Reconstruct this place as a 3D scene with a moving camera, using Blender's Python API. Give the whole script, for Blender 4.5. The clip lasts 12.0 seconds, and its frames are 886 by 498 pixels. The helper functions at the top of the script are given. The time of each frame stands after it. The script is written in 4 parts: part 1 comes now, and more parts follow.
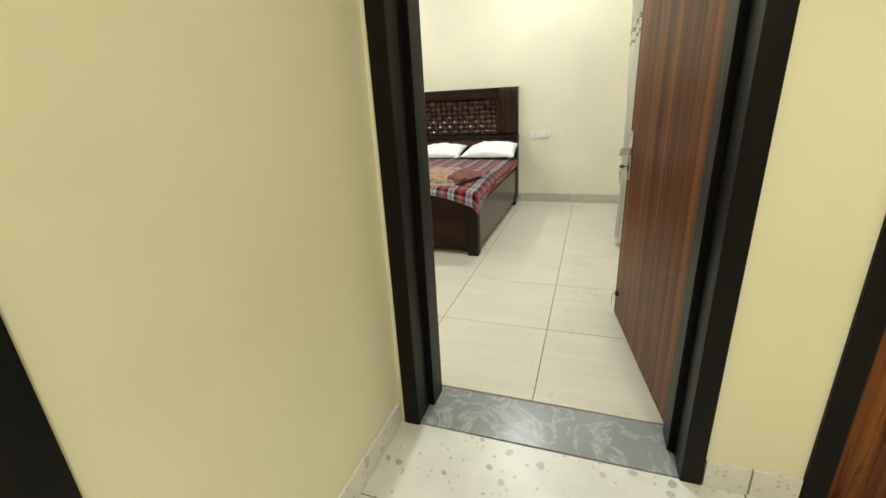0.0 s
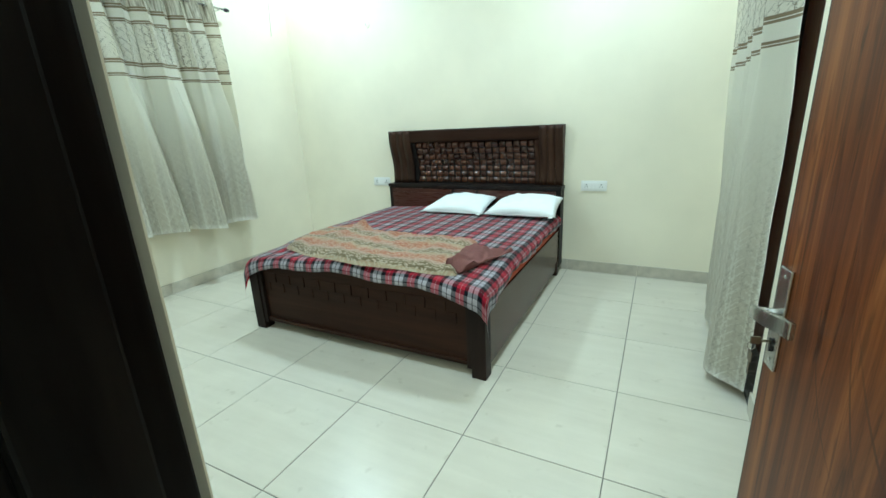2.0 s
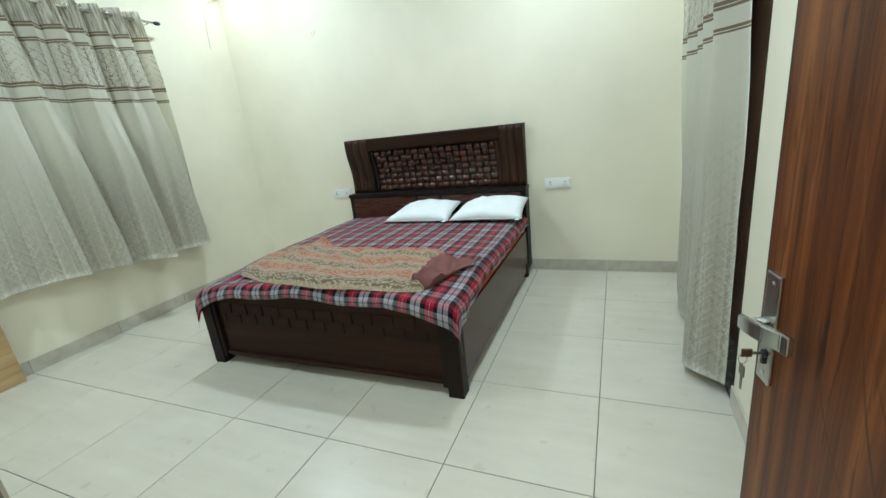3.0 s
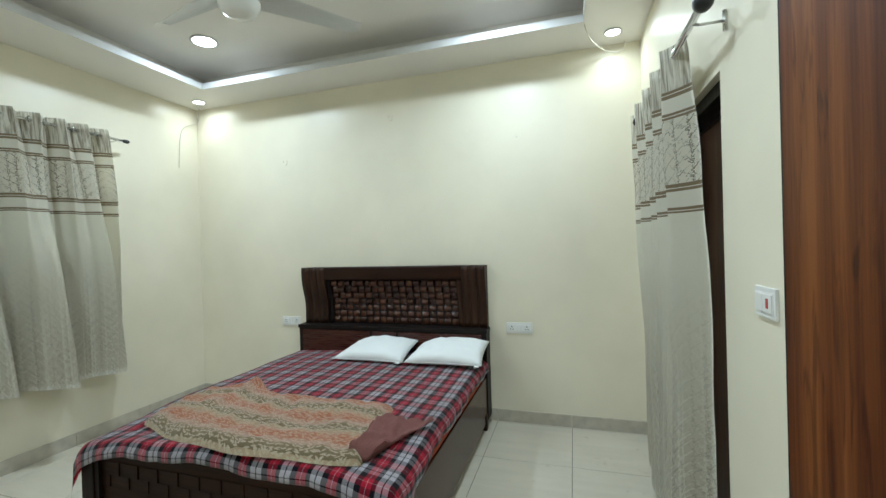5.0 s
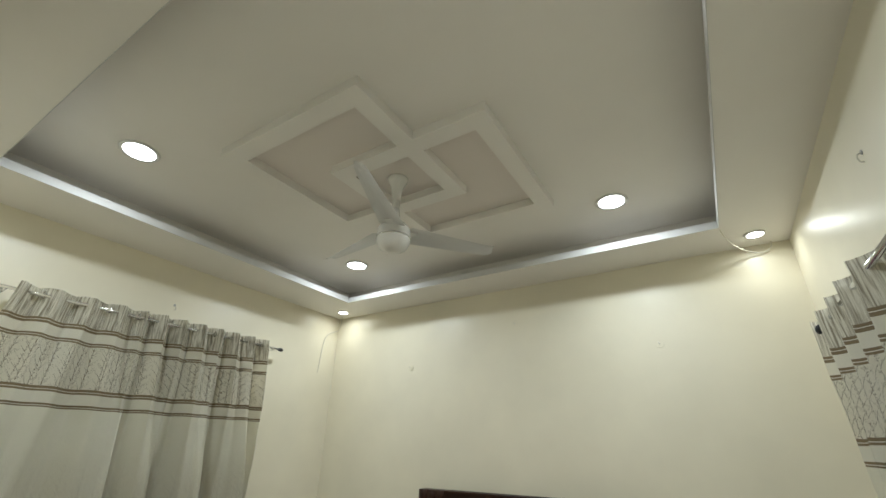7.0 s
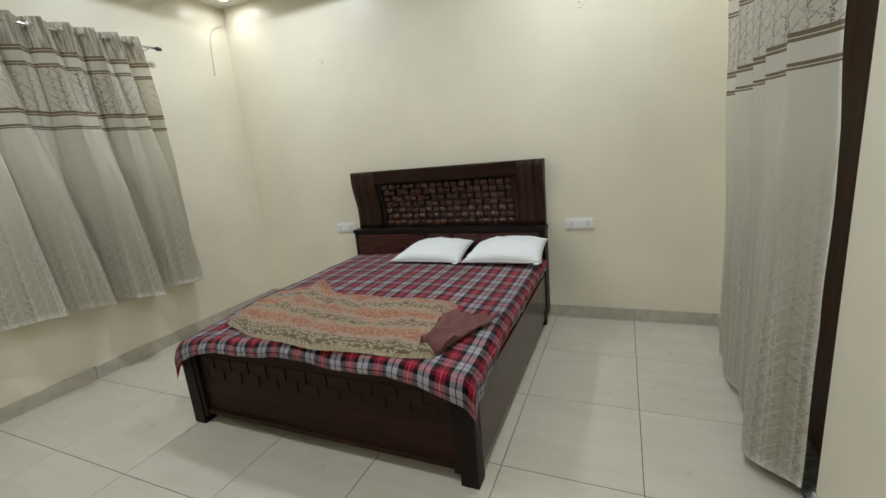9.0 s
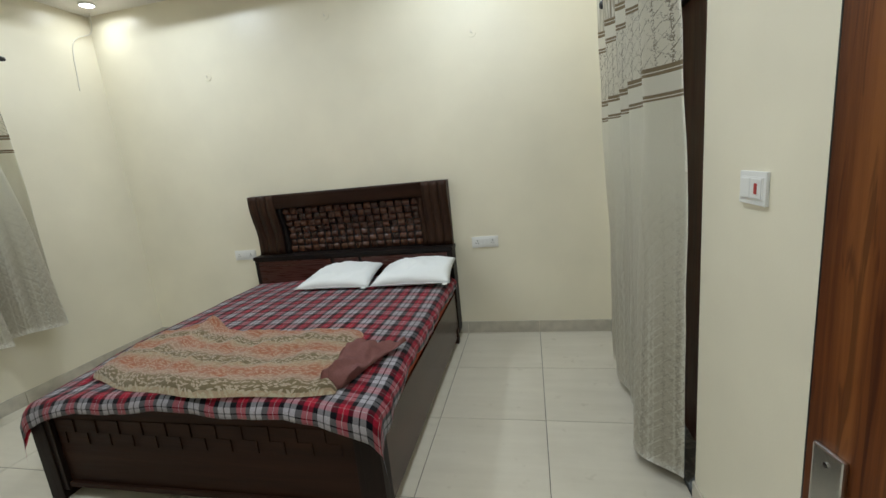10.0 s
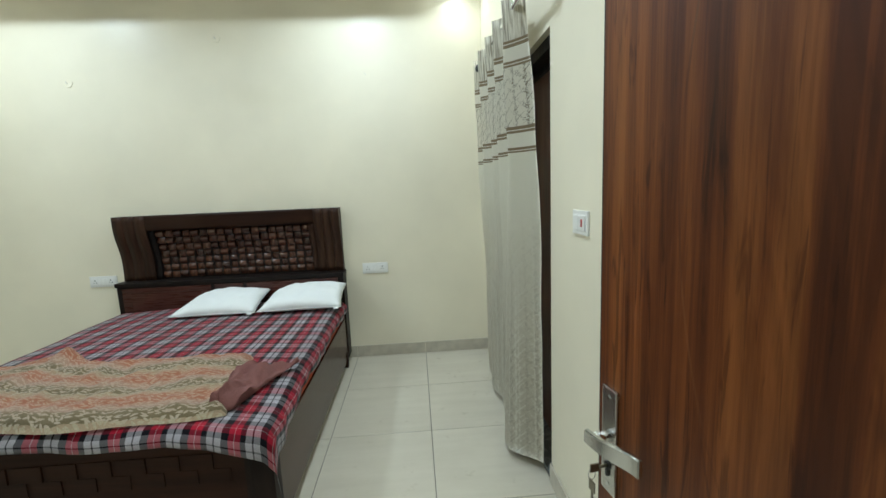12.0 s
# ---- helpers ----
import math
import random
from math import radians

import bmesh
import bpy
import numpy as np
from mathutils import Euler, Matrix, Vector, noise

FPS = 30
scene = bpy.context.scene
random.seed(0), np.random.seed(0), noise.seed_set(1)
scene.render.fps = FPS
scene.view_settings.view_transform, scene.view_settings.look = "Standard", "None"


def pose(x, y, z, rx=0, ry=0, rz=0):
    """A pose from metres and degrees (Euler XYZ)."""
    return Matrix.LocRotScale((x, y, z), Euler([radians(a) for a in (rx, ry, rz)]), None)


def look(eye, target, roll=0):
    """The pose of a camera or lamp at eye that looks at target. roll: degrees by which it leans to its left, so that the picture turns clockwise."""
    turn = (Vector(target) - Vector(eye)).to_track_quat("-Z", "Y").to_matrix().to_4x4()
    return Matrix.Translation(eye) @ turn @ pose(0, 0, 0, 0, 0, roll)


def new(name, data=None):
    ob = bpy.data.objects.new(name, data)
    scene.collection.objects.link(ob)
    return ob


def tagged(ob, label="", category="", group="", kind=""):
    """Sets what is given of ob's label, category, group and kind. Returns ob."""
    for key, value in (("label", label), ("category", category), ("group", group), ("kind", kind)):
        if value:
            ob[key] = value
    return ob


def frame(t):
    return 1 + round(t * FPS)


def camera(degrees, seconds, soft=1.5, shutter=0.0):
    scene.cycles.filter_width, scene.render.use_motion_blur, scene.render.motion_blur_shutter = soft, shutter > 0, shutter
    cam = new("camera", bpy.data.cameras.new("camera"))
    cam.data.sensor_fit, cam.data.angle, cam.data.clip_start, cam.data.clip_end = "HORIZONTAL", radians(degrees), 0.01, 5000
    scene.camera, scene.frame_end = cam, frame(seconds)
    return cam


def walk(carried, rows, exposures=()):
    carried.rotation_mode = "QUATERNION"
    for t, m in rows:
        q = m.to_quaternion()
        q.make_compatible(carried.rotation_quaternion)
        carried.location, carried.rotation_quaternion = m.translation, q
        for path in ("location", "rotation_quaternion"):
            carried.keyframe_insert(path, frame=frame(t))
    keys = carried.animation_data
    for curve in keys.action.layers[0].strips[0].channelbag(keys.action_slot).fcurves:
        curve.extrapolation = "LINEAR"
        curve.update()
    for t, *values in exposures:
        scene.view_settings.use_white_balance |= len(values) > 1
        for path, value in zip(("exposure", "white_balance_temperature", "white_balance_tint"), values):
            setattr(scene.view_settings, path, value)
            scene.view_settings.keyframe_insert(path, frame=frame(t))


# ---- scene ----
cam = camera(93.2, 12.0)
PATH = [
    (0, (-0.031, 0.525, 1.206), (-0.672, 2.299, 0.542), -3.0),
    (0.5, (-0.041, 0.811, 1.301), (-0.608, 2.579, 0.556), -1.9),
    (0.7, (-0.037, 1.028, 1.28), (-0.603, 2.83, 0.622), -2.8),
    (1, (-0.017, 1.134, 1.326), (-0.598, 2.949, 0.719), -2.8),
    (1.5, (-0.087, 1.543, 1.351), (-0.906, 3.296, 0.848), -2.6),
    (2, (-0.113, 1.766, 1.346), (-0.996, 3.471, 0.786), -2.7),
    (2.5, (-0.14, 1.865, 1.356), (-0.973, 3.593, 0.788), -4.8),
    (4.5, (-0.107, 2.007, 1.394), (-0.703, 3.86, 0.933), -4.4),
    (5, (-0.158, 2.119, 1.49), (-0.75, 4.029, 1.476), -1.7),
    (5.5, (-0.294, 2.174, 1.553), (-0.911, 4.021, 2.008), -1.9),
    (6, (-0.312, 2.168, 1.603), (-1.129, 3.88, 2.237), -1.4),
    (6.5, (-0.31, 2.148, 1.633), (-1.233, 3.764, 2.364), -0.9),
    (7, (-0.292, 2.125, 1.641), (-1.257, 3.652, 2.498), 1.2),
    (7.5, (-0.315, 2.126, 1.626), (-1.462, 3.684, 2.131), -0.4),
    (7.7, (-0.323, 2.118, 1.597), (-1.584, 3.654, 1.824), -1.9),
    (9.3, (-0.265, 2.243, 1.423), (-0.919, 4.078, 0.966), -5.9),
    (9.5, (-0.246, 2.265, 1.447), (-0.826, 4.134, 1.033), -6.5),
    (10, (-0.216, 2.268, 1.445), (-0.638, 4.182, 1.048), -5.7),
    (10.5, (-0.196, 2.268, 1.434), (-0.597, 4.174, 0.98), -5.9),
    (11, (-0.183, 2.226, 1.413), (-0.728, 4.078, 0.891), -5.0),
    (11.5, (-0.19, 2.157, 1.421), (-0.375, 4.111, 1.036), -1.8),
    (12, (-0.231, 2.05, 1.448), (-0.109, 4.025, 1.158), -2.4),
]
EXPOSURES = [(0.0, 0.82, 6800, 4), (0.3, 0.82, 5600, 6), (0.5, 0.8, 5500, 6), (1.0, 0.85, 5300, 3), (1.5, 0.95, 5200, -12), (2.0, 0.8, 5300, -11), (2.5, 0.62, 5500, -5), (4.5, 0.5, 5580, 2), (5.0, 0.25, 5650, 2), (5.5, -0.3, 6000, 3), (6.5, -0.17, 6180, 6), (7.5, -0.2, 6450, 7), (9.5, 0.08, 6120, 12), (10.5, 0.0, 6120, 6), (11.5, 0.05, 6150, 5), (12.0, 0.3, 5780, 2)]
walk(cam, [(t, look(eye, target, roll)) for t, eye, target, roll in PATH], EXPOSURES)


# ---- light and exposure ----
world = bpy.data.worlds.new("world")
world.use_nodes = True
scene.world = world
world.node_tree.nodes["Background"].inputs[0].default_value = (0.02, 0.022, 0.03, 1)
world.node_tree.nodes["Background"].inputs[1].default_value = 0.2


def lamp_disc(name, x, y, z, size, power, colour=(0.90, 0.965, 1.0)):
    data = bpy.data.lights.new(name, "AREA")
    data.shape, data.size, data.energy, data.color = "DISK", size, power, colour
    data.spread = radians(168)
    ob = new(name, data)
    ob.location = (x, y, z)
    return ob


TRAY_LAMPS = [(-2.90, 2.86), (-2.95, 4.80), (-0.63, 4.82), (-0.60, 2.86)]
SOFFIT_LAMPS = [(0.16, 5.41), (-3.70, 5.43), (-3.60, 2.25)]
for lx, ly in TRAY_LAMPS:
    lamp_disc("downlight_lamp", lx, ly, 3.181, 0.14, 14.5)
for lx, ly in SOFFIT_LAMPS:
    lamp_disc("spot_lamp", lx, ly, 2.994, 0.08, 1.4, (0.97, 1.0, 0.95))
# unseen hall source, added overhead to light the hall walls and floor
lamp_disc("unseen_hall_lamp", 0.75, -0.1, 2.93, 0.30, 27.0, (1, 0.93, 0.80))


# ---- materials ----
def mat(name, rough=0.5, metal=0.0, spec=0.5):
    m = bpy.data.materials.new(name)
    m.use_nodes = True
    nt = m.node_tree
    b = nt.nodes["Principled BSDF"]
    b.inputs["Roughness"].default_value = rough
    b.inputs["Metallic"].default_value = metal
    b.inputs["Specular IOR Level"].default_value = spec
    return m, nt, b


def nd(nt, kind, **values):
    n = nt.nodes.new(kind)
    for key, value in values.items():
        n.inputs[key].default_value = value
    return n


def ramp(nt, stops, mode="LINEAR"):
    n = nt.nodes.new("ShaderNodeValToRGB")
    n.color_ramp.interpolation = mode
    els = n.color_ramp.elements
    while len(els) < len(stops):
        els.new(0.5)
    for e, (p, c) in zip(els, stops):
        e.position = p
        e.color = (*c, 1) if len(c) == 3 else c
    return n


def coords(nt, scale=(1, 1, 1), which="Object", rot=(0, 0, 0)):
    tc = nt.nodes.new("ShaderNodeTexCoord")
    mp = nt.nodes.new("ShaderNodeMapping")
    mp.inputs["Scale"].default_value = scale
    mp.inputs["Rotation"].default_value = rot
    nt.links.new(tc.outputs[which], mp.inputs["Vector"])
    return mp.outputs["Vector"]


def noise_tex(nt, vec, scale, detail=3.0, rough=0.55, dist=0.0):
    n = nd(nt, "ShaderNodeTexNoise", Scale=scale, Detail=detail, Roughness=rough, Distortion=dist)
    nt.links.new(vec, n.inputs["Vector"])
    return n.outputs["Fac"]


def mix(nt, fac, a, b, mode="MIX"):
    n = nt.nodes.new("ShaderNodeMix")
    n.data_type, n.blend_type = "RGBA", mode
    for socket, value in ((n.inputs[0], fac), (n.inputs[6], a), (n.inputs[7], b)):
        if isinstance(value, (int, float)):
            socket.default_value = value
        elif isinstance(value, tuple):
            socket.default_value = (*value, 1)
        else:
            nt.links.new(value, socket)
    return n.outputs[2]


def calc(nt, op, a, b=0.0, c=0.0):
    n = nt.nodes.new("ShaderNodeMath")
    n.operation = op
    for socket, value in zip(n.inputs, (a, b, c)):
        if isinstance(value, (int, float)):
            socket.default_value = value
        else:
            nt.links.new(value, socket)
    return n.outputs[0]


def bump(nt, b, height, strength=0.2, distance=0.01):
    n = nd(nt, "ShaderNodeBump", Strength=strength, Distance=distance)
    nt.links.new(height, n.inputs["Height"])
    nt.links.new(n.outputs[0], b.inputs["Normal"])


def paint(name, colour, rough=0.42, stain=0.06):
    m, nt, b = mat(name, rough)
    v = coords(nt)
    big = noise_tex(nt, v, 0.9, 4)
    dark = tuple(c * (1 - 1.6 * stain) for c in colour)
    lite = tuple(min(1, c * (1 + stain)) for c in colour)
    r = ramp(nt, [(0.3, dark), (0.7, lite)])
    nt.links.new(big, r.inputs[0])
    nt.links.new(r.outputs[0], b.inputs["Base Color"])
    fine = noise_tex(nt, v, 90, 3)
    wavy = noise_tex(nt, v, 4, 2)
    bump(nt, b, calc(nt, "ADD", calc(nt, "MULTIPLY", fine, 0.25), wavy), 0.10, 0.012)
    return m


def wood(name, dark, mid, lite, rough=0.35, scale=1.0, axis="z", spec=0.5, gap=0.0):
    m, nt, b = mat(name, rough, spec=spec)
    s = {"z": (14, 14, 0.9), "x": (0.9, 14, 14), "y": (14, 0.9, 14)}[axis]
    v = coords(nt, tuple(k * scale for k in s))
    a = noise_tex(nt, v, 1.0, 5, 0.6, 0.6)
    v2 = coords(nt, tuple(k * scale * 5 for k in s))
    g = noise_tex(nt, v2, 1.0, 4, 0.65)
    t = calc(nt, "ADD", calc(nt, "MULTIPLY", a, 0.72), calc(nt, "MULTIPLY", g, 0.28))
    r = ramp(nt, [(0.36, dark), (0.5, mid), (0.66, lite)])
    nt.links.new(t, r.inputs[0])
    nt.links.new(r.outputs[0], b.inputs["Base Color"])
    rr = ramp(nt, [(0.3, (rough * 0.8,) * 3), (0.7, (min(1, rough * 1.25),) * 3)])
    nt.links.new(g, rr.inputs[0])
    nt.links.new(rr.outputs[0], b.inputs["Roughness"])
    bump(nt, b, g, 0.08, 0.004)
    return m


def plain(name, colour, rough=0.5, metal=0.0, grain=200, vary=0.08):
    m, nt, b = mat(name, rough, metal)
    n = noise_tex(nt, coords(nt), grain, 3)
    r = ramp(nt, [(0.3, tuple(c * (1 - vary) for c in colour)), (0.7, tuple(min(1, c * (1 + vary)) for c in colour))])
    nt.links.new(n, r.inputs[0])
    nt.links.new(r.outputs[0], b.inputs["Base Color"])
    bump(nt, b, n, 0.05, 0.002)
    return m


def glow(name, colour, strength):
    m, nt, b = mat(name, 0.4)
    b.inputs["Base Color"].default_value = (*colour, 1)
    b.inputs["Emission Color"].default_value = (*colour, 1)
    b.inputs["Emission Strength"].default_value = strength
    return m


ROOM_PAINT = paint("room_paint", (0.81, 0.760, 0.610), 0.36)
HALL_PAINT = paint("hall_paint", (0.78, 0.745, 0.55), 0.42)
CEILING_PAINT = paint("ceiling_paint", (0.81, 0.78, 0.735), 0.5, 0.03)
PINK_PANEL = paint("pinkish_ceiling_panel", (0.74, 0.68, 0.63), 0.55, 0.03)
BARE_PLASTER = paint("bare_grey_plaster", (0.34, 0.345, 0.31), 0.8, 0.22)
LIP_PAINT = paint("white_lip_paint", (0.62, 0.62, 0.61), 0.85, 0.02)


def floor_tile_material():
    m, nt, b = mat("floor_tile", 0.22)
    info = nt.nodes.new("ShaderNodeObjectInfo")
    v = coords(nt, (1, 1, 1))
    off = nt.nodes.new("ShaderNodeVectorMath")
    off.operation = "MULTIPLY_ADD"
    off.inputs[1].default_value = (1, 1, 1)
    comb = nt.nodes.new("ShaderNodeCombineXYZ")
    for k in range(3):
        nt.links.new(calc(nt, "MULTIPLY", info.outputs["Random"], 17.0 + 9 * k), comb.inputs[k])
    nt.links.new(v, off.inputs[0])
    nt.links.new(comb.outputs[0], off.inputs[2])
    mp = nt.nodes.new("ShaderNodeMapping")
    mp.inputs["Scale"].default_value = (2.0, 16, 1)
    nt.links.new(off.outputs[0], mp.inputs[0])
    streak = noise_tex(nt, mp.outputs[0], 1.0, 4, 0.55)
    soft = noise_tex(nt, off.outputs[0], 3.4, 5, 0.6)
    cloud = calc(nt, "ADD", calc(nt, "MULTIPLY", soft, 0.5), calc(nt, "MULTIPLY", streak, 0.5))
    spots = noise_tex(nt, off.outputs[0], 13, 2, 0.5)
    r = ramp(nt, [(0.3, (0.520, 0.483, 0.395)), (0.7, (0.610, 0.573, 0.478))])
    nt.links.new(cloud, r.inputs[0])
    sp = ramp(nt, [(0.66, (1, 1, 1)), (0.76, (0.55, 0.50, 0.42))])
    nt.links.new(spots, sp.inputs[0])
    nt.links.new(mix(nt, 0.32, r.outputs[0], sp.outputs[0], "MULTIPLY"), b.inputs["Base Color"])
    b.inputs["Roughness"].default_value = 0.28
    return m


FLOOR_TILE = floor_tile_material()
GROUT = plain("grey_grout", (0.16, 0.15, 0.13), 0.9, grain=300, vary=0.3)
SKIRT = plain("skirting_tile", (0.50, 0.465, 0.385), 0.3, grain=14, vary=0.12)


def terrazzo_material():
    m, nt, b = mat("hall_terrazzo", 0.3)
    v = coords(nt)
    warp = nd(nt, "ShaderNodeTexNoise", Scale=9.0, Detail=2.0)
    nt.links.new(v, warp.inputs["Vector"])
    add = nt.nodes.new("ShaderNodeVectorMath")
    add.operation = "MULTIPLY_ADD"
    add.inputs[1].default_value = (0.05, 0.05, 0.05)
    nt.links.new(warp.outputs["Color"], add.inputs[0])
    nt.links.new(v, add.inputs[2])
    vor = nd(nt, "ShaderNodeTexVoronoi", Scale=19.0, Randomness=1.0)
    nt.links.new(add.outputs[0], vor.inputs["Vector"])
    chip = ramp(nt, [(0.24, (1, 1, 1)), (0.29, (0, 0, 0))])
    nt.links.new(vor.outputs["Distance"], chip.inputs[0])
    sep = nt.nodes.new("ShaderNodeSeparateColor")
    nt.links.new(vor.outputs["Color"], sep.inputs[0])
    chosen = calc(nt, "GREATER_THAN", sep.outputs[0], 0.62)
    fac = calc(nt, "MULTIPLY", chip.outputs[0], chosen)
    tone = ramp(nt, [(0.0, (0.36, 0.355, 0.335)), (0.5, (0.50, 0.49, 0.455)), (1.0, (0.58, 0.52, 0.47))])
    nt.links.new(sep.outputs[1], tone.inputs[0])
    cloud = noise_tex(nt, v, 5, 5)
    base = ramp(nt, [(0.3, (0.62, 0.62, 0.58)), (0.7, (0.76, 0.76, 0.72))])
    nt.links.new(cloud, base.inputs[0])
    vor2 = nd(nt, "ShaderNodeTexVoronoi", Scale=42.0, Randomness=1.0)
    nt.links.new(add.outputs[0], vor2.inputs["Vector"])
    sep2 = nt.nodes.new("ShaderNodeSeparateColor")
    nt.links.new(vor2.outputs["Color"], sep2.inputs[0])
    small = calc(nt, "MULTIPLY", calc(nt, "LESS_THAN", vor2.outputs["Distance"], 0.27), calc(nt, "GREATER_THAN", sep2.outputs[0], 0.72))
    tone2 = ramp(nt, [(0.0, (0.44, 0.43, 0.41)), (1.0, (0.60, 0.58, 0.54))])
    nt.links.new(sep2.outputs[1], tone2.inputs[0])
    ground = mix(nt, small, base.outputs[0], tone2.outputs[0])
    nt.links.new(mix(nt, fac, ground, tone.outputs[0]), b.inputs["Base Color"])
    return m


TERRAZZO = terrazzo_material()


def marble_material():
    m, nt, b = mat("grey_marble", 0.25)
    v = coords(nt)
    n = noise_tex(nt, v, 4.5, 8, 0.6, 1.6)
    vein = calc(nt, "ABSOLUTE", calc(nt, "SUBTRACT", n, 0.5))
    r = ramp(nt, [(0.0, (0.40, 0.42, 0.42)), (0.012, (0.30, 0.32, 0.32)), (0.05, (0.225, 0.24, 0.245)), (0.3, (0.27, 0.29, 0.295))])
    nt.links.new(vein, r.inputs[0])
    nt.links.new(r.outputs[0], b.inputs["Base Color"])
    return m


MARBLE = marble_material()
FRAME_DARK = wood("black_brown_frame", (0.0025, 0.0025, 0.0025), (0.005, 0.0045, 0.0042), (0.010, 0.0085, 0.007), 0.4, spec=0.16)
BATH_DOOR = wood("dark_red_door", (0.050, 0.015, 0.008), (0.085, 0.026, 0.014), (0.12, 0.040, 0.020), 0.4)
BED_WOOD_X = wood("bed_wood_across", (0.017, 0.0076, 0.0048), (0.027, 0.0120, 0.0073), (0.039, 0.0172, 0.0100), 0.45, axis="x", spec=0.10)
BED_WOOD_Z = wood("bed_wood_upright", (0.020, 0.0094, 0.0058), (0.035, 0.0166, 0.0098), (0.052, 0.0250, 0.0146), 0.42, axis="z", spec=0.15)
BED_WOOD_Y = wood("bed_wood_long", (0.026, 0.009, 0.006), (0.045, 0.016, 0.010), (0.066, 0.024, 0.015), 0.2, axis="y", spec=0.24)
BOX_RED = wood("red_brown_panel", (0.030, 0.009, 0.006), (0.052, 0.015, 0.010), (0.074, 0.023, 0.015), 0.28, axis="x", spec=0.4)
LEG_WOOD = wood("bed_leg_wood", (0.008, 0.005, 0.004), (0.015, 0.009, 0.007), (0.024, 0.014, 0.011), 0.45, axis="z", spec=0.12)
BED_DARK = wood("bed_black_trim", (0.006, 0.005, 0.005), (0.011, 0.008, 0.007), (0.018, 0.012, 0.010), 0.42, spec=0.15)


def weave_material():
    m, nt, b = mat("woven_wood_block", 0.24, spec=0.45)
    info = nt.nodes.new("ShaderNodeObjectInfo")
    r = ramp(nt, [(0.0, (0.030, 0.0105, 0.0062)), (0.5, (0.056, 0.0205, 0.0112)), (1.0, (0.086, 0.034, 0.018))])
    nt.links.new(info.outputs["Random"], r.inputs[0])
    g = noise_tex(nt, coords(nt, (120, 120, 15)), 1.0, 3)
    s = ramp(nt, [(0.3, (0.75,) * 3), (0.7, (1.15,) * 3)])
    nt.links.new(g, s.inputs[0])
    nt.links.new(mix(nt, 1.0, r.outputs[0], s.outputs[0], "MULTIPLY"), b.inputs["Base Color"])
    return m


WEAVE = weave_material()


def door_material():
    """Reddish laminate with upright grain, small dark knots and long scratches in arcs."""
    m, nt, b = mat("door_laminate", 0.42, spec=0.25)
    strips = noise_tex(nt, coords(nt, (21, 21, 0.22)), 1.0, 1, 0.5, 0.1)
    sub = noise_tex(nt, coords(nt, (52, 52, 0.9)), 1.0, 4, 0.6, 0.3)
    g = noise_tex(nt, coords(nt, (190, 190, 7)), 1.0, 3, 0.65)
    t = calc(nt, "ADD", calc(nt, "ADD", calc(nt, "MULTIPLY", strips, 0.50), calc(nt, "MULTIPLY", sub, 0.36)), calc(nt, "MULTIPLY", g, 0.14))
    r = ramp(nt, [(0.41, (0.068, 0.0165, 0.0037)), (0.475, (0.112, 0.0305, 0.0064)), (0.535, (0.158, 0.0480, 0.0104)), (0.61, (0.220, 0.077, 0.0180))])
    nt.links.new(t, r.inputs[0])
    k = noise_tex(nt, coords(nt, (44, 44, 3.8)), 1.0, 3, 0.6, 0.9)
    kr = ramp(nt, [(0.58, (1, 1, 1)), (0.66, (0.36, 0.27, 0.22))])
    nt.links.new(k, kr.inputs[0])
    col = mix(nt, 0.7, r.outputs[0], kr.outputs[0], "MULTIPLY")
    smoke = noise_tex(nt, coords(nt, (8, 8, 1.0)), 1.0, 5, 0.62, 1.3)
    sr = ramp(nt, [(0.53, (1, 1, 1)), (0.70, (0.42, 0.34, 0.28))])
    nt.links.new(smoke, sr.inputs[0])
    col = mix(nt, 0.75, col, sr.outputs[0], "MULTIPLY")
    sx = nt.nodes.new("ShaderNodeSeparateXYZ")
    nt.links.new(coords(nt), sx.inputs[0])
    total = None
    for cx, cz, rx, rz, low in ((0.33, 1.45, 0.40, 0.72, 0.35), (0.27, 1.28, 0.42, 0.74, -0.25), (0.45, 1.00, 0.30, 0.34, -0.05)):
        dx = calc(nt, "DIVIDE", calc(nt, "SUBTRACT", sx.outputs[0], cx), rx)
        dz = calc(nt, "DIVIDE", calc(nt, "SUBTRACT", sx.outputs[2], cz), rz)
        d = calc(nt, "SQRT", calc(nt, "ADD", calc(nt, "MULTIPLY", dx, dx), calc(nt, "MULTIPLY", dz, dz)))
        ring = calc(nt, "LESS_THAN", calc(nt, "ABSOLUTE", calc(nt, "SUBTRACT", d, 1.0)), 0.0055)
        ring = calc(nt, "MULTIPLY", ring, calc(nt, "LESS_THAN", dz, low))
        total = ring if total is None else calc(nt, "MAXIMUM", total, ring)
    fade = ramp(nt, [(0.42, (0.15,) * 3), (0.6, (0.75,) * 3)])
    nt.links.new(noise_tex(nt, coords(nt, (3, 3, 3)), 1.0, 2), fade.inputs[0])
    tone = ramp(nt, [(0.45, (0.05, 0.014, 0.005)), (0.55, (0.20, 0.085, 0.032))])
    nt.links.new(noise_tex(nt, coords(nt, (2.2, 2.2, 2.2)), 1.0, 1), tone.inputs[0])
    col = mix(nt, calc(nt, "MULTIPLY", total, fade.outputs[0]), col, tone.outputs[0])
    nt.links.new(col, b.inputs["Base Color"])
    bump(nt, b, g, 0.06, 0.003)
    return m


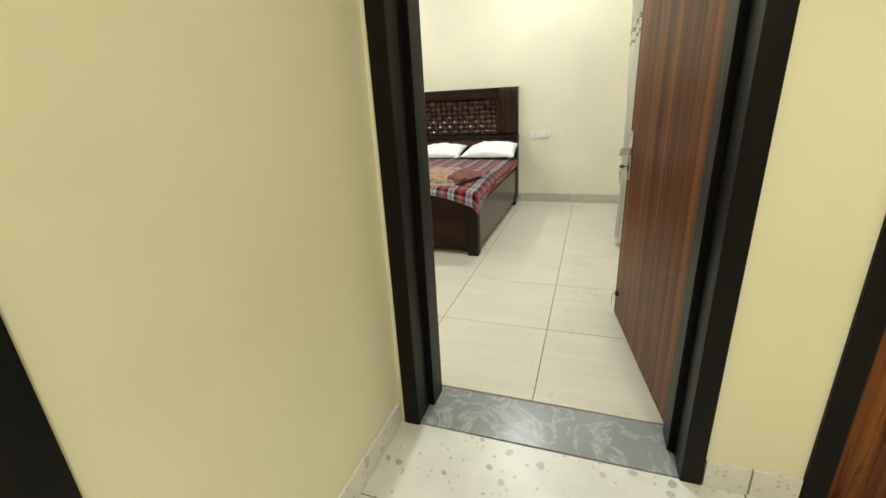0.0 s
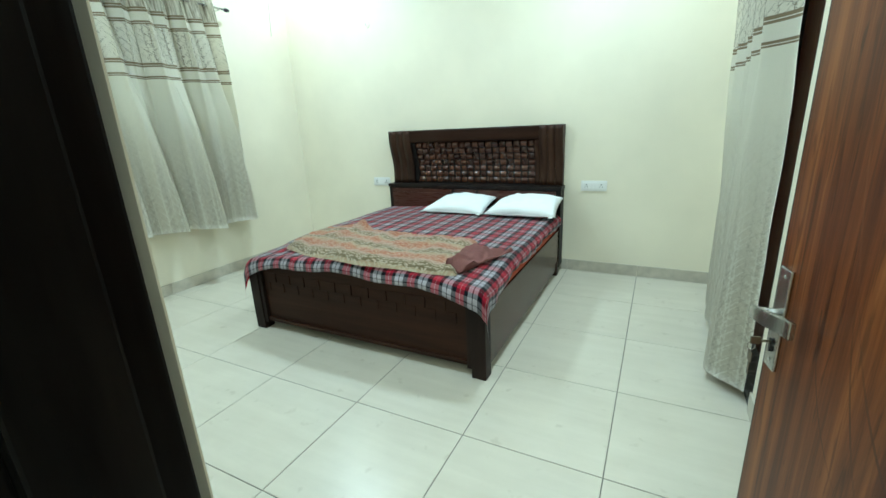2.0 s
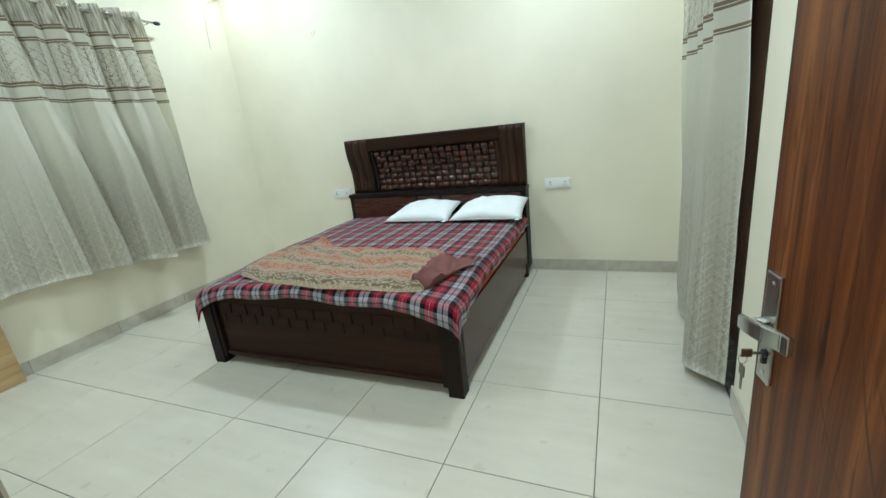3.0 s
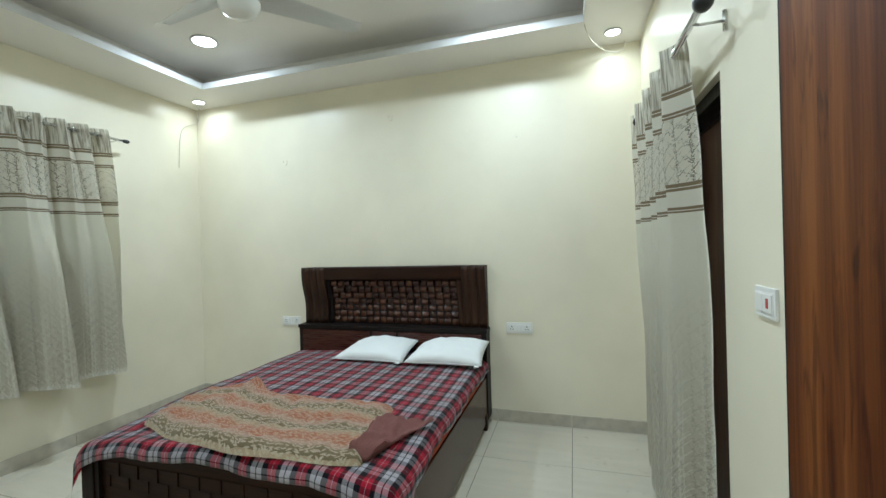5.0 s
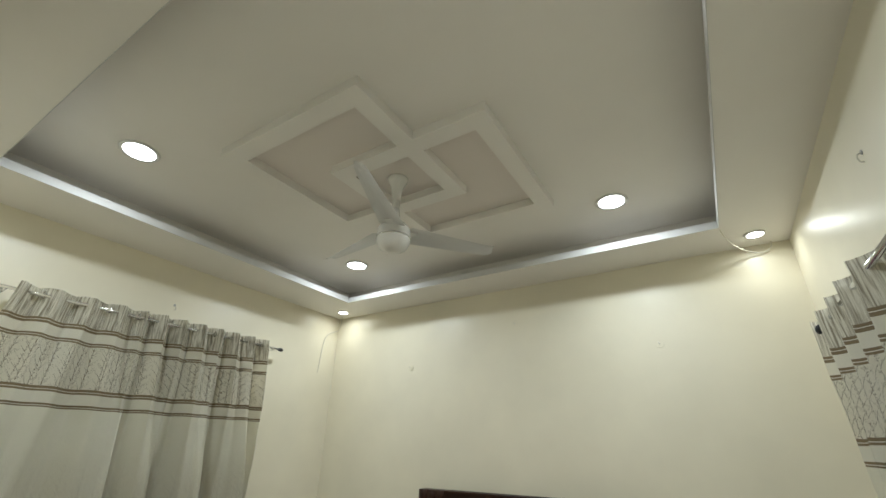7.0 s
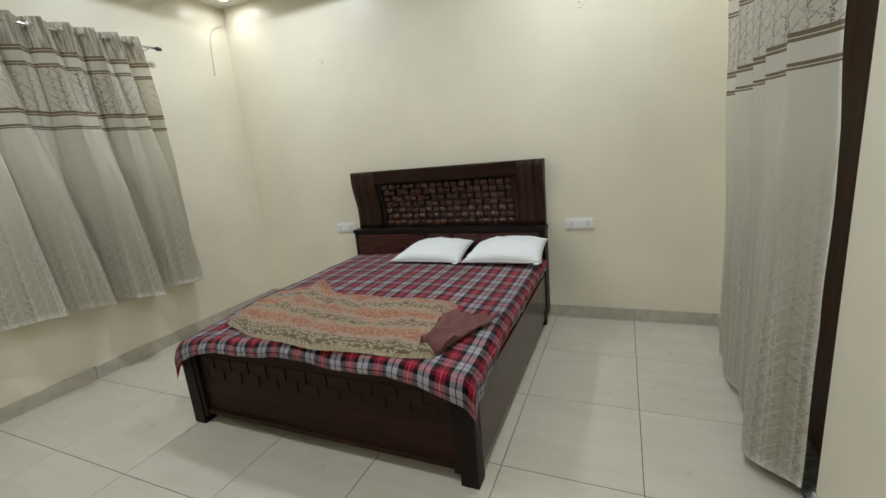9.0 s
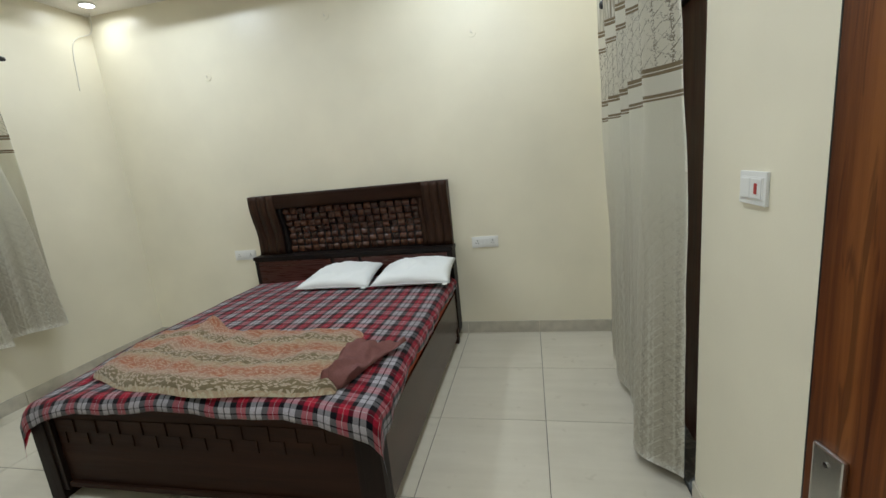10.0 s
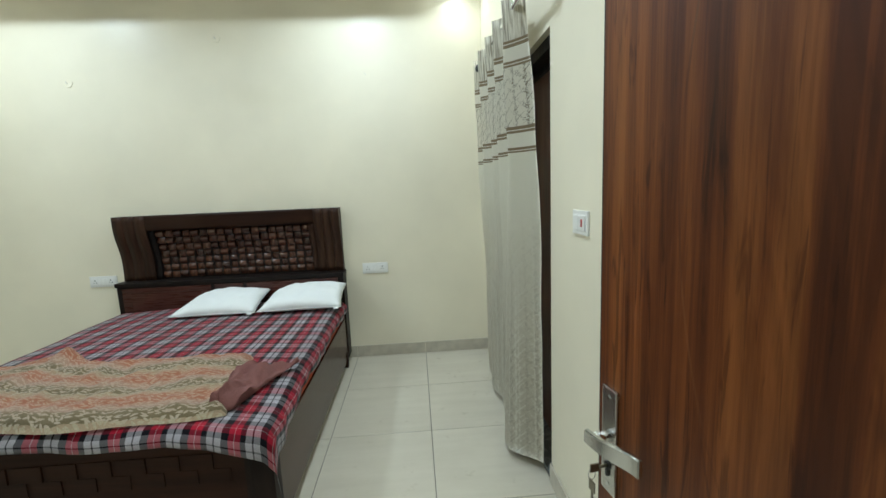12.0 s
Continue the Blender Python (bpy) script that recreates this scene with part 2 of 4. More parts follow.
DOOR_WOOD = door_material()
STEEL = plain("satin_steel", (0.62, 0.62, 0.60), 0.24, 1.0, 60, 0.05)
CHROME = plain("chrome", (0.75, 0.76, 0.77), 0.10, 1.0, 60, 0.04)
BLACK = plain("black_plastic", (0.012, 0.012, 0.013), 0.3)
BRASS = plain("dull_key_metal", (0.28, 0.25, 0.19), 0.35, 1.0, 80, 0.15)
WHITE_PLASTIC = plain("white_plastic", (0.80, 0.80, 0.78), 0.3, vary=0.02)
GREY_PLASTIC = plain("grey_plastic", (0.42, 0.42, 0.41), 0.4, vary=0.03)
RED_PLASTIC = plain("red_plastic", (0.42, 0.02, 0.02), 0.3)
FAN_WHITE = plain("fan_white", (0.76, 0.75, 0.72), 0.25, vary=0.02)
WIRE = plain("pale_wire", (0.66, 0.63, 0.55), 0.5)
LAMP_GLOW = glow("lamp_diffuser", (0.93, 0.97, 1.0), 14.0)
SPOT_GLOW = glow("spot_diffuser", (1.0, 0.98, 0.92), 12.0)
UNSEEN_HALL_GLOW = glow("unseen_hall_diffuser", (1.0, 0.9, 0.72), 8.0)
PLY = wood("tan_board", (0.36, 0.24, 0.10), (0.46, 0.32, 0.15), (0.54, 0.39, 0.20), 0.5, axis="y")
RED_BOARD = wood("red_brown_board", (0.09, 0.025, 0.018), (0.14, 0.04, 0.028), (0.19, 0.06, 0.04), 0.4)
MATTRESS = plain("orange_mattress", (0.40, 0.065, 0.025), 0.85, grain=350, vary=0.2)


def plaid_material():
    """Red, black and grey tartan with thin pale lines, woven both ways."""
    m, nt, b = mat("plaid_cloth", 0.92, spec=0.15)
    tc = nt.nodes.new("ShaderNodeTexCoord")
    sep = nt.nodes.new("ShaderNodeSeparateXYZ")
    nt.links.new(tc.outputs["UV"], sep.inputs[0])
    red, grey, black, white = (0.52, 0.018, 0.050), (0.62, 0.60, 0.65), (0.007, 0.007, 0.012), (0.74, 0.60, 0.62)
    stops = [(0.0, black), (0.10, red), (0.245, white), (0.26, red), (0.405, black), (0.54, grey), (0.705, black), (0.745, grey), (0.91, black)]
    cols = []
    for k, period in ((0, 0.148), (1, 0.148)):
        f = calc(nt, "FRACT", calc(nt, "DIVIDE", calc(nt, "ADD", sep.outputs[k], 20.0), period))
        r = ramp(nt, stops, "CONSTANT")
        nt.links.new(f, r.inputs[0])
        cols.append(r.outputs[0])
    half = mix(nt, 0.36, cols[0], cols[1])
    low = mix(nt, 1.0, cols[0], cols[1], "DARKEN")
    c = mix(nt, 0.25, half, low)
    fuzz = noise_tex(nt, coords(nt, (1, 1, 1), "UV"), 420, 2)
    fr = ramp(nt, [(0.25, (0.72,) * 3), (0.75, (1.22,) * 3)])
    nt.links.new(fuzz, fr.inputs[0])
    fade = noise_tex(nt, coords(nt, (1, 1, 1), "UV"), 3, 3)
    fd = ramp(nt, [(0.3, (0.85,) * 3), (0.7, (1.12,) * 3)])
    nt.links.new(fade, fd.inputs[0])
    c = mix(nt, 1.0, mix(nt, 1.0, c, fr.outputs[0], "MULTIPLY"), fd.outputs[0], "MULTIPLY")
    nt.links.new(c, b.inputs["Base Color"])
    b.inputs["Sheen Weight"].default_value = 0.25
    bump(nt, b, fuzz, 0.12, 0.002)
    return m


def blanket_material():
    """Cream and peach bands with pale leaf sprigs on olive and orange grounds."""
    m, nt, b = mat("leafy_blanket", 0.95, spec=0.1)
    tc = nt.nodes.new("ShaderNodeTexCoord")
    sep = nt.nodes.new("ShaderNodeSeparateXYZ")
    nt.links.new(tc.outputs["UV"], sep.inputs[0])
    wob = noise_tex(nt, coords(nt, (1, 1, 1), "UV"), 5, 2)
    vv = calc(nt, "ADD", sep.outputs[1], calc(nt, "MULTIPLY", wob, 0.035))
    f = calc(nt, "FRACT", calc(nt, "DIVIDE", calc(nt, "ADD", vv, 9.77), 0.28))
    ground = ramp(nt, [(0.0, (0.27, 0.215, 0.125)), (0.22, (0.31, 0.245, 0.145)), (0.30, (0.55, 0.385, 0.285)), (0.42, (0.57, 0.37, 0.275)), (0.50, (0.54, 0.225, 0.135)), (0.76, (0.55, 0.245, 0.145)), (0.84, (0.58, 0.39, 0.265)), (0.95, (0.54, 0.41, 0.27))])
    nt.links.new(f, ground.inputs[0])
    leaves = None
    for cell, long, wide, off in ((0.026, 0.52, 0.17, 0.0), (0.031, 0.50, 0.15, 3.1)):
        mp = nt.nodes.new("ShaderNodeMapping")
        mp.inputs["Scale"].default_value = (1 / cell, 1 / cell, 1)
        mp.inputs["Location"].default_value = (off, off, 0)
        nt.links.new(tc.outputs["UV"], mp.inputs[0])
        vor = nd(nt, "ShaderNodeTexVoronoi", Scale=1.0, Randomness=0.75)
        vor.voronoi_dimensions = "2D"
        nt.links.new(mp.outputs[0], vor.inputs["Vector"])
        away = nt.nodes.new("ShaderNodeVectorMath")
        away.operation = "SUBTRACT"
        nt.links.new(mp.outputs[0], away.inputs[0])
        nt.links.new(vor.outputs["Position"], away.inputs[1])
        hue = nt.nodes.new("ShaderNodeSeparateXYZ")
        nt.links.new(vor.outputs["Color"], hue.inputs[0])
        # each leaf leans up to 60 degrees either way from the run of the band
        angle = calc(nt, "MULTIPLY", calc(nt, "SUBTRACT", hue.outputs[0], 0.5), 2.3)
        spin = nt.nodes.new("ShaderNodeVectorRotate")
        spin.rotation_type = "Z_AXIS"
        nt.links.new(away.outputs[0], spin.inputs["Vector"])
        nt.links.new(angle, spin.inputs["Angle"])
        ls = nt.nodes.new("ShaderNodeSeparateXYZ")
        nt.links.new(spin.outputs[0], ls.inputs[0])
        along = calc(nt, "DIVIDE", ls.outputs[0], long)
        half = calc(nt, "MULTIPLY", calc(nt, "SUBTRACT", 1.0, calc(nt, "MULTIPLY", along, along)), wide)
        leaf = calc(nt, "LESS_THAN", calc(nt, "ABSOLUTE", ls.outputs[1]), half)
        leaves = leaf if leaves is None else calc(nt, "MAXIMUM", leaves, leaf)
    pale = ramp(nt, [(0.0, (0.73, 0.63, 0.49)), (0.3, (0.69, 0.55, 0.42)), (0.5, (0.70, 0.50, 0.36)), (0.8, (0.68, 0.49, 0.34)), (0.95, (0.62, 0.55, 0.38))])
    nt.links.new(f, pale.inputs[0])
    c = mix(nt, calc(nt, "MULTIPLY", leaves, 0.8), ground.outputs[0], pale.outputs[0])
    fuzz = noise_tex(nt, coords(nt, (1, 1, 1), "UV"), 300, 3)
    fr = ramp(nt, [(0.25, (0.75,) * 3), (0.75, (1.18,) * 3)])
    nt.links.new(fuzz, fr.inputs[0])
    nt.links.new(mix(nt, 1.0, c, fr.outputs[0], "MULTIPLY"), b.inputs["Base Color"])
    b.inputs["Sheen Weight"].default_value = 0.3
    bump(nt, b, calc(nt, "ADD", fuzz, calc(nt, "MULTIPLY", leaves, 0.8)), 0.15, 0.003)
    return m


def curtain_material():
    """UV in metres: u along the cloth, v down from the heading. Streaked heading, two striped bands, twigs, jacquard below."""
    m, nt, b = mat("curtain_cloth", 0.55, spec=0.4)
    tc = nt.nodes.new("ShaderNodeTexCoord")
    sep = nt.nodes.new("ShaderNodeSeparateXYZ")
    nt.links.new(tc.outputs["UV"], sep.inputs[0])
    u, v = sep.outputs[0], sep.outputs[1]
    streak = noise_tex(nt, coords(nt, (95, 5, 1), "UV"), 1.0, 3, 0.6, 0.4)
    sr = ramp(nt, [(0.38, (0.34, 0.30, 0.22)), (0.50, (0.66, 0.62, 0.51)), (0.60, (0.84, 0.81, 0.71))])
    nt.links.new(streak, sr.inputs[0])

    def twigs(size, thick, seed):
        """Upright stems with side shoots."""
        wob = noise_tex(nt, coords(nt, (9 / size, 9 / size, 1), "UV"), 1.0, 2)
        uu = calc(nt, "ADD", calc(nt, "DIVIDE", u, size), calc(nt, "MULTIPLY", wob, 0.40))
        uf = calc(nt, "SUBTRACT", calc(nt, "FRACT", calc(nt, "ADD", uu, 40.0 + seed)), 0.5)
        au = calc(nt, "ABSOLUTE", uf)
        stem = calc(nt, "LESS_THAN", au, thick * 0.8)
        side = calc(nt, "GREATER_THAN", uf, 0.0)
        vv = calc(nt, "ADD", calc(nt, "DIVIDE", v, size * 0.62), calc(nt, "ADD", calc(nt, "MULTIPLY", au, 1.9), calc(nt, "MULTIPLY", side, 0.45)))
        vv = calc(nt, "ADD", vv, calc(nt, "MULTIPLY", wob, 0.5))
        vf = calc(nt, "ABSOLUTE", calc(nt, "SUBTRACT", calc(nt, "FRACT", calc(nt, "ADD", vv, 40.0)), 0.5))
        shoot = calc(nt, "LESS_THAN", vf, calc(nt, "MULTIPLY", calc(nt, "SUBTRACT", 0.62, au), thick * 2.6))
        return calc(nt, "MAXIMUM", stem, shoot)

    tw = calc(nt, "MAXIMUM", twigs(0.105, 0.030, 0.0), twigs(0.080, 0.021, 0.37))
    twig_col = mix(nt, tw, (0.82, 0.78, 0.66), (0.30, 0.26, 0.185))
    jac = calc(nt, "MAXIMUM", twigs(0.12, 0.050, 0.2), twigs(0.07, 0.045, 0.7))
    patch = noise_tex(nt, coords(nt, (1, 1, 1), "UV"), 4.5, 2)
    pr = ramp(nt, [(0.42, (0, 0, 0)), (0.6, (1, 1, 1))])
    nt.links.new(patch, pr.inputs[0])
    low = calc(nt, "MINIMUM", calc(nt, "MAXIMUM", calc(nt, "SUBTRACT", calc(nt, "MULTIPLY", v, 1.3), 1.2), 0.0), 1.0)
    weave = calc(nt, "MAXIMUM", calc(nt, "MULTIPLY", pr.outputs[0], 0.12), low)
    jfac = calc(nt, "MULTIPLY", jac, weave)
    veins = calc(nt, "MULTIPLY", calc(nt, "MAXIMUM", twigs(0.13, 0.020, 0.05), twigs(0.10, 0.016, 0.55)), calc(nt, "MULTIPLY", weave, 0.55))
    plain_cloth = mix(nt, low, (0.87, 0.84, 0.71), (0.73, 0.685, 0.57))
    jac_col = mix(nt, veins, mix(nt, jfac, plain_cloth, (0.90, 0.875, 0.77)), (0.33, 0.285, 0.205))
    white, line = (0.85, 0.815, 0.70), (0.27, 0.205, 0.115)
    bands = ramp(nt, [(0.0, line), (0.202, white), (0.206, line), (0.220, white), (0.284, line), (0.296, white), (0.300, line), (0.586, line), (0.598, white), (0.602, line), (0.616, white), (0.680, line), (0.692, white), (0.696, line)], "CONSTANT")
    nt.links.new(v, bands.inputs[0])
    in_band = calc(nt, "MAXIMUM", calc(nt, "COMPARE", v, 0.2505, 0.0605), calc(nt, "COMPARE", v, 0.6465, 0.0605))
    upper = mix(nt, calc(nt, "GREATER_THAN", v, 0.25), sr.outputs[0], twig_col)
    cloth = mix(nt, calc(nt, "GREATER_THAN", v, 0.64), upper, jac_col)
    c = mix(nt, in_band, cloth, bands.outputs[0])
    threads = noise_tex(nt, coords(nt, (1, 1, 1), "UV"), 500, 2)
    th = ramp(nt, [(0.25, (0.85,) * 3), (0.75, (1.1,) * 3)])
    nt.links.new(threads, th.inputs[0])
    nt.links.new(mix(nt, 1.0, c, th.outputs[0], "MULTIPLY"), b.inputs["Base Color"])
    bump(nt, b, calc(nt, "ADD", calc(nt, "MULTIPLY", jfac, 1.0), calc(nt, "MULTIPLY", threads, 0.04)), 0.45, 0.004)
    return m


PLAID = plaid_material()
BLANKET = blanket_material()
CURTAIN = curtain_material()
ROSE_CLOTH = plain("dusty_rose_cloth", (0.33, 0.15, 0.135), 0.95, grain=250, vary=0.2)
PILLOW = plain("white_pillow_cloth", (0.78, 0.80, 0.80), 0.9, grain=160, vary=0.03)


# ---- mesh helpers ----
def box(bm, x0, x1, y0, y1, z0, z1, bevel=0.0, mi=0):
    g = bmesh.ops.create_cube(bm, size=1.0)["verts"]
    for v in g:
        v.co = Vector((x0 + (v.co.x + 0.5) * (x1 - x0), y0 + (v.co.y + 0.5) * (y1 - y0), z0 + (v.co.z + 0.5) * (z1 - z0)))
    faces = {f for v in g for f in v.link_faces}
    for f in faces:
        f.material_index = mi
    if bevel:
        edges = list({e for v in g for e in v.link_edges})
        bmesh.ops.bevel(bm, geom=edges, offset=bevel, segments=2, affect="EDGES", profile=0.7)
    return g


def tube(bm, points, radius, sides=10, closed_ends=True):
    """A round bar along a line of points."""
    pts = [Vector(p) for p in points]
    rings = []
    side = None
    for i, p in enumerate(pts):
        d = (pts[min(i + 1, len(pts) - 1)] - pts[max(i - 1, 0)]).normalized()
        ref = Vector((0, 0, 1)) if abs(d.z) < 0.9 else Vector((1, 0, 0))
        a = d.cross(ref).normalized() if side is None else (side - d * side.dot(d)).normalized()
        side = a
        b2 = d.cross(a)
        r = radius[i] if isinstance(radius, (list, tuple)) else radius
        rings.append([bm.verts.new(p + r * (math.cos(2 * math.pi * k / sides) * a + math.sin(2 * math.pi * k / sides) * b2)) for k in range(sides)])
    for r0, r1 in zip(rings, rings[1:]):
        for k in range(sides):
            f = bm.faces.new((r0[k], r0[(k + 1) % sides], r1[(k + 1) % sides], r1[k]))
            f.smooth = True
    if closed_ends:
        bm.faces.new(rings[0][::-1])
        bm.faces.new(rings[-1])


def lathe(bm, profile, centre=(0, 0), sides=32):
    """Turns (radius, z) pairs about an upright axis."""
    rings = []
    for r, z in profile:
        rings.append([bm.verts.new((centre[0] + r * math.cos(2 * math.pi * k / sides), centre[1] + r * math.sin(2 * math.pi * k / sides), z)) for k in range(sides)])
    for r0, r1 in zip(rings, rings[1:]):
        for k in range(sides):
            f = bm.faces.new((r0[k], r0[(k + 1) % sides], r1[(k + 1) % sides], r1[k]))
            f.smooth = True
    bm.faces.new(rings[0][::-1])
    bm.faces.new(rings[-1])


def sheet(nu, nv, place, uv, thick=0.0, flip=False):
    """A grid of nu x nv cells; place(s, t) and uv(s, t) take numbers from 0 to 1."""
    bm = bmesh.new()
    layer = bm.loops.layers.uv.new("UVMap")
    vs = [[bm.verts.new(place(i / nu, j / nv)) for i in range(nu + 1)] for j in range(nv + 1)]
    for j in range(nv):
        for i in range(nu):
            corners = [(i, j), (i + 1, j), (i + 1, j + 1), (i, j + 1)]
            if flip:
                corners = corners[::-1]
            f = bm.faces.new([vs[b][a] for a, b in corners])
            f.smooth = True
            for loop, (a, b) in zip(f.loops, corners):
                loop[layer].uv = uv(a / nu, b / nv)
    if thick:
        bmesh.ops.solidify(bm, geom=bm.faces[:], thickness=thick)
    return bm


def part(name, bm, material, parent=None, label=""):
    me = bpy.data.meshes.new(name)
    bmesh.ops.recalc_face_normals(bm, faces=bm.faces[:])
    bm.to_mesh(me)
    bm.free()
    for m in material if isinstance(material, (list, tuple)) else (material,):
        me.materials.append(m)
    ob = new(name, me)
    ob.parent = parent
    if label:
        ob["label"] = label
    return ob


def boxes(name, material, parent, *specs, bevel=0.0, label=""):
    bm = bmesh.new()
    for s in specs:
        box(bm, *s, bevel=bevel)
    return part(name, bm, material, parent, label)


def thing(name, label, category, at=(0, 0, 0), group="", kind=""):
    ob = new(name)
    ob.location = at
    ob.empty_display_size = 0.1
    return tagged(ob, label, category, group, kind)


def structure(name, material, specs, label, category, bevel=0.0):
    return tagged(boxes(name, material, None, *specs, bevel=bevel), label, category, kind="structure")


# ---- the room's shell ----
XW, XE, YS, YN = -3.95, 0.37, 2.03, 5.63      # inner faces of the bedroom
YH = 1.75                                      # hall face of the door wall
ZS, ZT = 3.01, 3.20                            # soffit and tray heights
OX0, OX1, OH = -0.67, 0.37, 2.14               # rough opening of the bedroom door
HX0, HX1, HY0 = -0.69, 2.3, -1.6               # hall
BY0, BY1, BH = 3.885, 4.80, 2.10               # bathroom door opening in the east wall

structure("wall_north", ROOM_PAINT, [(XW - 0.2, XE + 0.2, YN, YN + 0.2, -0.05, 3.4)], "plain cream painted wall behind the bed", "wall")
structure("wall_west", ROOM_PAINT, [(XW - 0.2, XW, YH, YN, -0.05, 3.4)], "plain cream painted wall behind the window curtains", "wall")
structure("wall_east", ROOM_PAINT, [(XE, XE + 0.2, YS, BY0, -0.05, 3.4), (XE, XE + 0.2, BY1, YN, -0.05, 3.4), (XE, XE + 0.2, BY0, BY1, BH, 3.4)],
          "glossy cream painted wall with a door opening", "wall")


def south_wall():
    bm = bmesh.new()
    for x0, x1, z0 in ((XW, OX0, -0.05), (OX0, OX1, OH), (OX1, 0.625, -0.05), (0.625, 1.625, 2.14), (1.625, HX1, -0.05)):
        box(bm, x0, x1, YH + 0.0, YS, z0, 3.4)
    bm.normal_update()
    for f in bm.faces:
        f.material_index = 1 if f.normal.y < -0.5 else 0
    # bare plaster between the frame and the room's face
    box(bm, OX0, OX0 + 0.040, 2.006, YS, 0.0, OH, bevel=0.004, mi=2)
    box(bm, OX0 + 0.040, OX1, 2.006, YS, OH - 0.04, OH, mi=2)
    return tagged(part("wall_south", bm, (ROOM_PAINT, HALL_PAINT, BARE_PLASTER)), "cream painted wall between hall and bedroom", "wall", kind="structure")


south_wall()
structure("wall_hall_west", HALL_PAINT, [(HX0 - 0.2, HX0, 0.77, YH, -0.05, 3.0), (HX0 - 0.2, HX0, -0.25, 0.77, 2.14, 3.0), (HX0 - 0.2, HX0, HY0, -0.25, -0.05, 3.0)],
          "yellow cream painted hall wall with a dark door frame", "wall")
structure("wall_hall_east", HALL_PAINT, [(HX1, HX1 + 0.2, HY0, YH, -0.05, 3.0)], "plain yellow cream hall wall", "wall")
structure("wall_hall_south", HALL_PAINT, [(HX0 - 0.2, HX1 + 0.2, HY0 - 0.2, HY0, -0.05, 3.0)], "plain yellow cream hall wall", "wall")
structure("ceiling_hall", CEILING_PAINT, [(HX0 - 0.2, HX1 + 0.2, HY0 - 0.2, YH, 3.0, 3.1)], "plain white hall ceiling", "ceiling")


def ceiling():
    """Dropped soffit all round, a white lip with a shadow gap, the raised tray, and two crossed square frames of low beams."""
    bm = bmesh.new()
    tx0, tx1, ty0, ty1 = -3.40, -0.045, 2.41, 5.19
    box(bm, XW, XE, YS, YN, ZT, ZT + 0.12)
    top, back = ZS + 0.046, 0.20
    for x0, x1, y0, y1 in ((XW, XE, YS, ty0), (XW, XE, ty1, YN), (XW, tx0, ty0, ty1), (tx1, XE, ty0, ty1)):
        box(bm, x0, x1, y0, y1, ZS, top)
    bx0, bx1, by0, by1 = tx0 - back, tx1 + back, ty0 - back, ty1 + back
    for x0, x1, y0, y1 in ((XW, XE, YS, by0), (XW, XE, by1, YN), (XW, bx0, by0, by1), (bx1, XE, by0, by1)):
        box(bm, x0, x1, y0, y1, top, ZT)
    # white strip on the tray's edge, 3 mm proud
    for x0, x1, y0, y1 in ((tx0, tx1, ty0, ty0 + 0.003), (tx0, tx1, ty1 - 0.003, ty1), (tx0, tx0 + 0.003, ty0 + 0.003, ty1 - 0.003), (tx1 - 0.003, tx1, ty0 + 0.003, ty1 - 0.003)):
        box(bm, x0, x1, y0, y1, ZS - 0.004, top + 0.004, mi=2)
    # two crossed squares
    w = 0.105
    squares = ((-2.45, -1.40, 3.10, 4.15), (-2.01, -0.965, 3.545, 4.60))
    xs = sorted({c for s in squares for c in (s[0], s[0] + w, s[1] - w, s[1])})
    ys = sorted({c for s in squares for c in (s[2], s[2] + w, s[3] - w, s[3])})
    for x0, x1 in zip(xs, xs[1:]):
        for y0, y1 in zip(ys, ys[1:]):
            cx, cy = (x0 + x1) / 2, (y0 + y1) / 2
            beam = inside = False
            for a, b, c, d in squares:
                if a < cx < b and c < cy < d:
                    inside = True
                    if not (a + w < cx < b - w and c + w < cy < d - w):
                        beam = True
            if beam:
                box(bm, x0, x1, y0, y1, ZT - 0.06, ZT)
            elif inside:
                # thin panel, a little darker and pinker than the rest
                box(bm, x0, x1, y0, y1, ZT - 0.005, ZT, mi=1)
    return tagged(part("ceiling", bm, (CEILING_PAINT, PINK_PANEL, LIP_PAINT)), "white false ceiling with raised tray and two crossed square frames", "ceiling", kind="structure")


ceiling()


# ---- door frames, sills and doors ----
def door_frame(name, place, width, height, depth, label, face=0.062, stop=0.045):
    """A rebated dark frame; local x across the opening, y through the wall, z up."""
    ob = thing(name, label, "door frame", kind="structure")
    ob.matrix_world = place
    w = width
    for s, nm in ((0, "jamb"), (1, "jamb")):
        bm = bmesh.new()
        x0, x1 = (0, face) if s == 0 else (w - face, w)
        box(bm, x0, x1, 0, depth * 0.45, 0, height - face, bevel=0.004)
        i0, i1 = (0, face + 0.022) if s == 0 else (w - face - 0.022, w)
        box(bm, i0, i1, depth * 0.45, depth * 0.83, 0, height - face - 0.022, bevel=0.004)
        box(bm, x0, x1, depth * 0.83, depth, 0, height - face, bevel=0.004)
        part(nm, bm, FRAME_DARK, ob)
    bm = bmesh.new()
    box(bm, 0, w, 0, depth * 0.45, height - face, height, bevel=0.004)
    box(bm, 0, w, depth * 0.45, depth * 0.83, height - face - 0.022, height, bevel=0.004)
    box(bm, 0, w, depth * 0.83, depth, height - face, height, bevel=0.004)
    part("head", bm, FRAME_DARK, ob)
    return ob


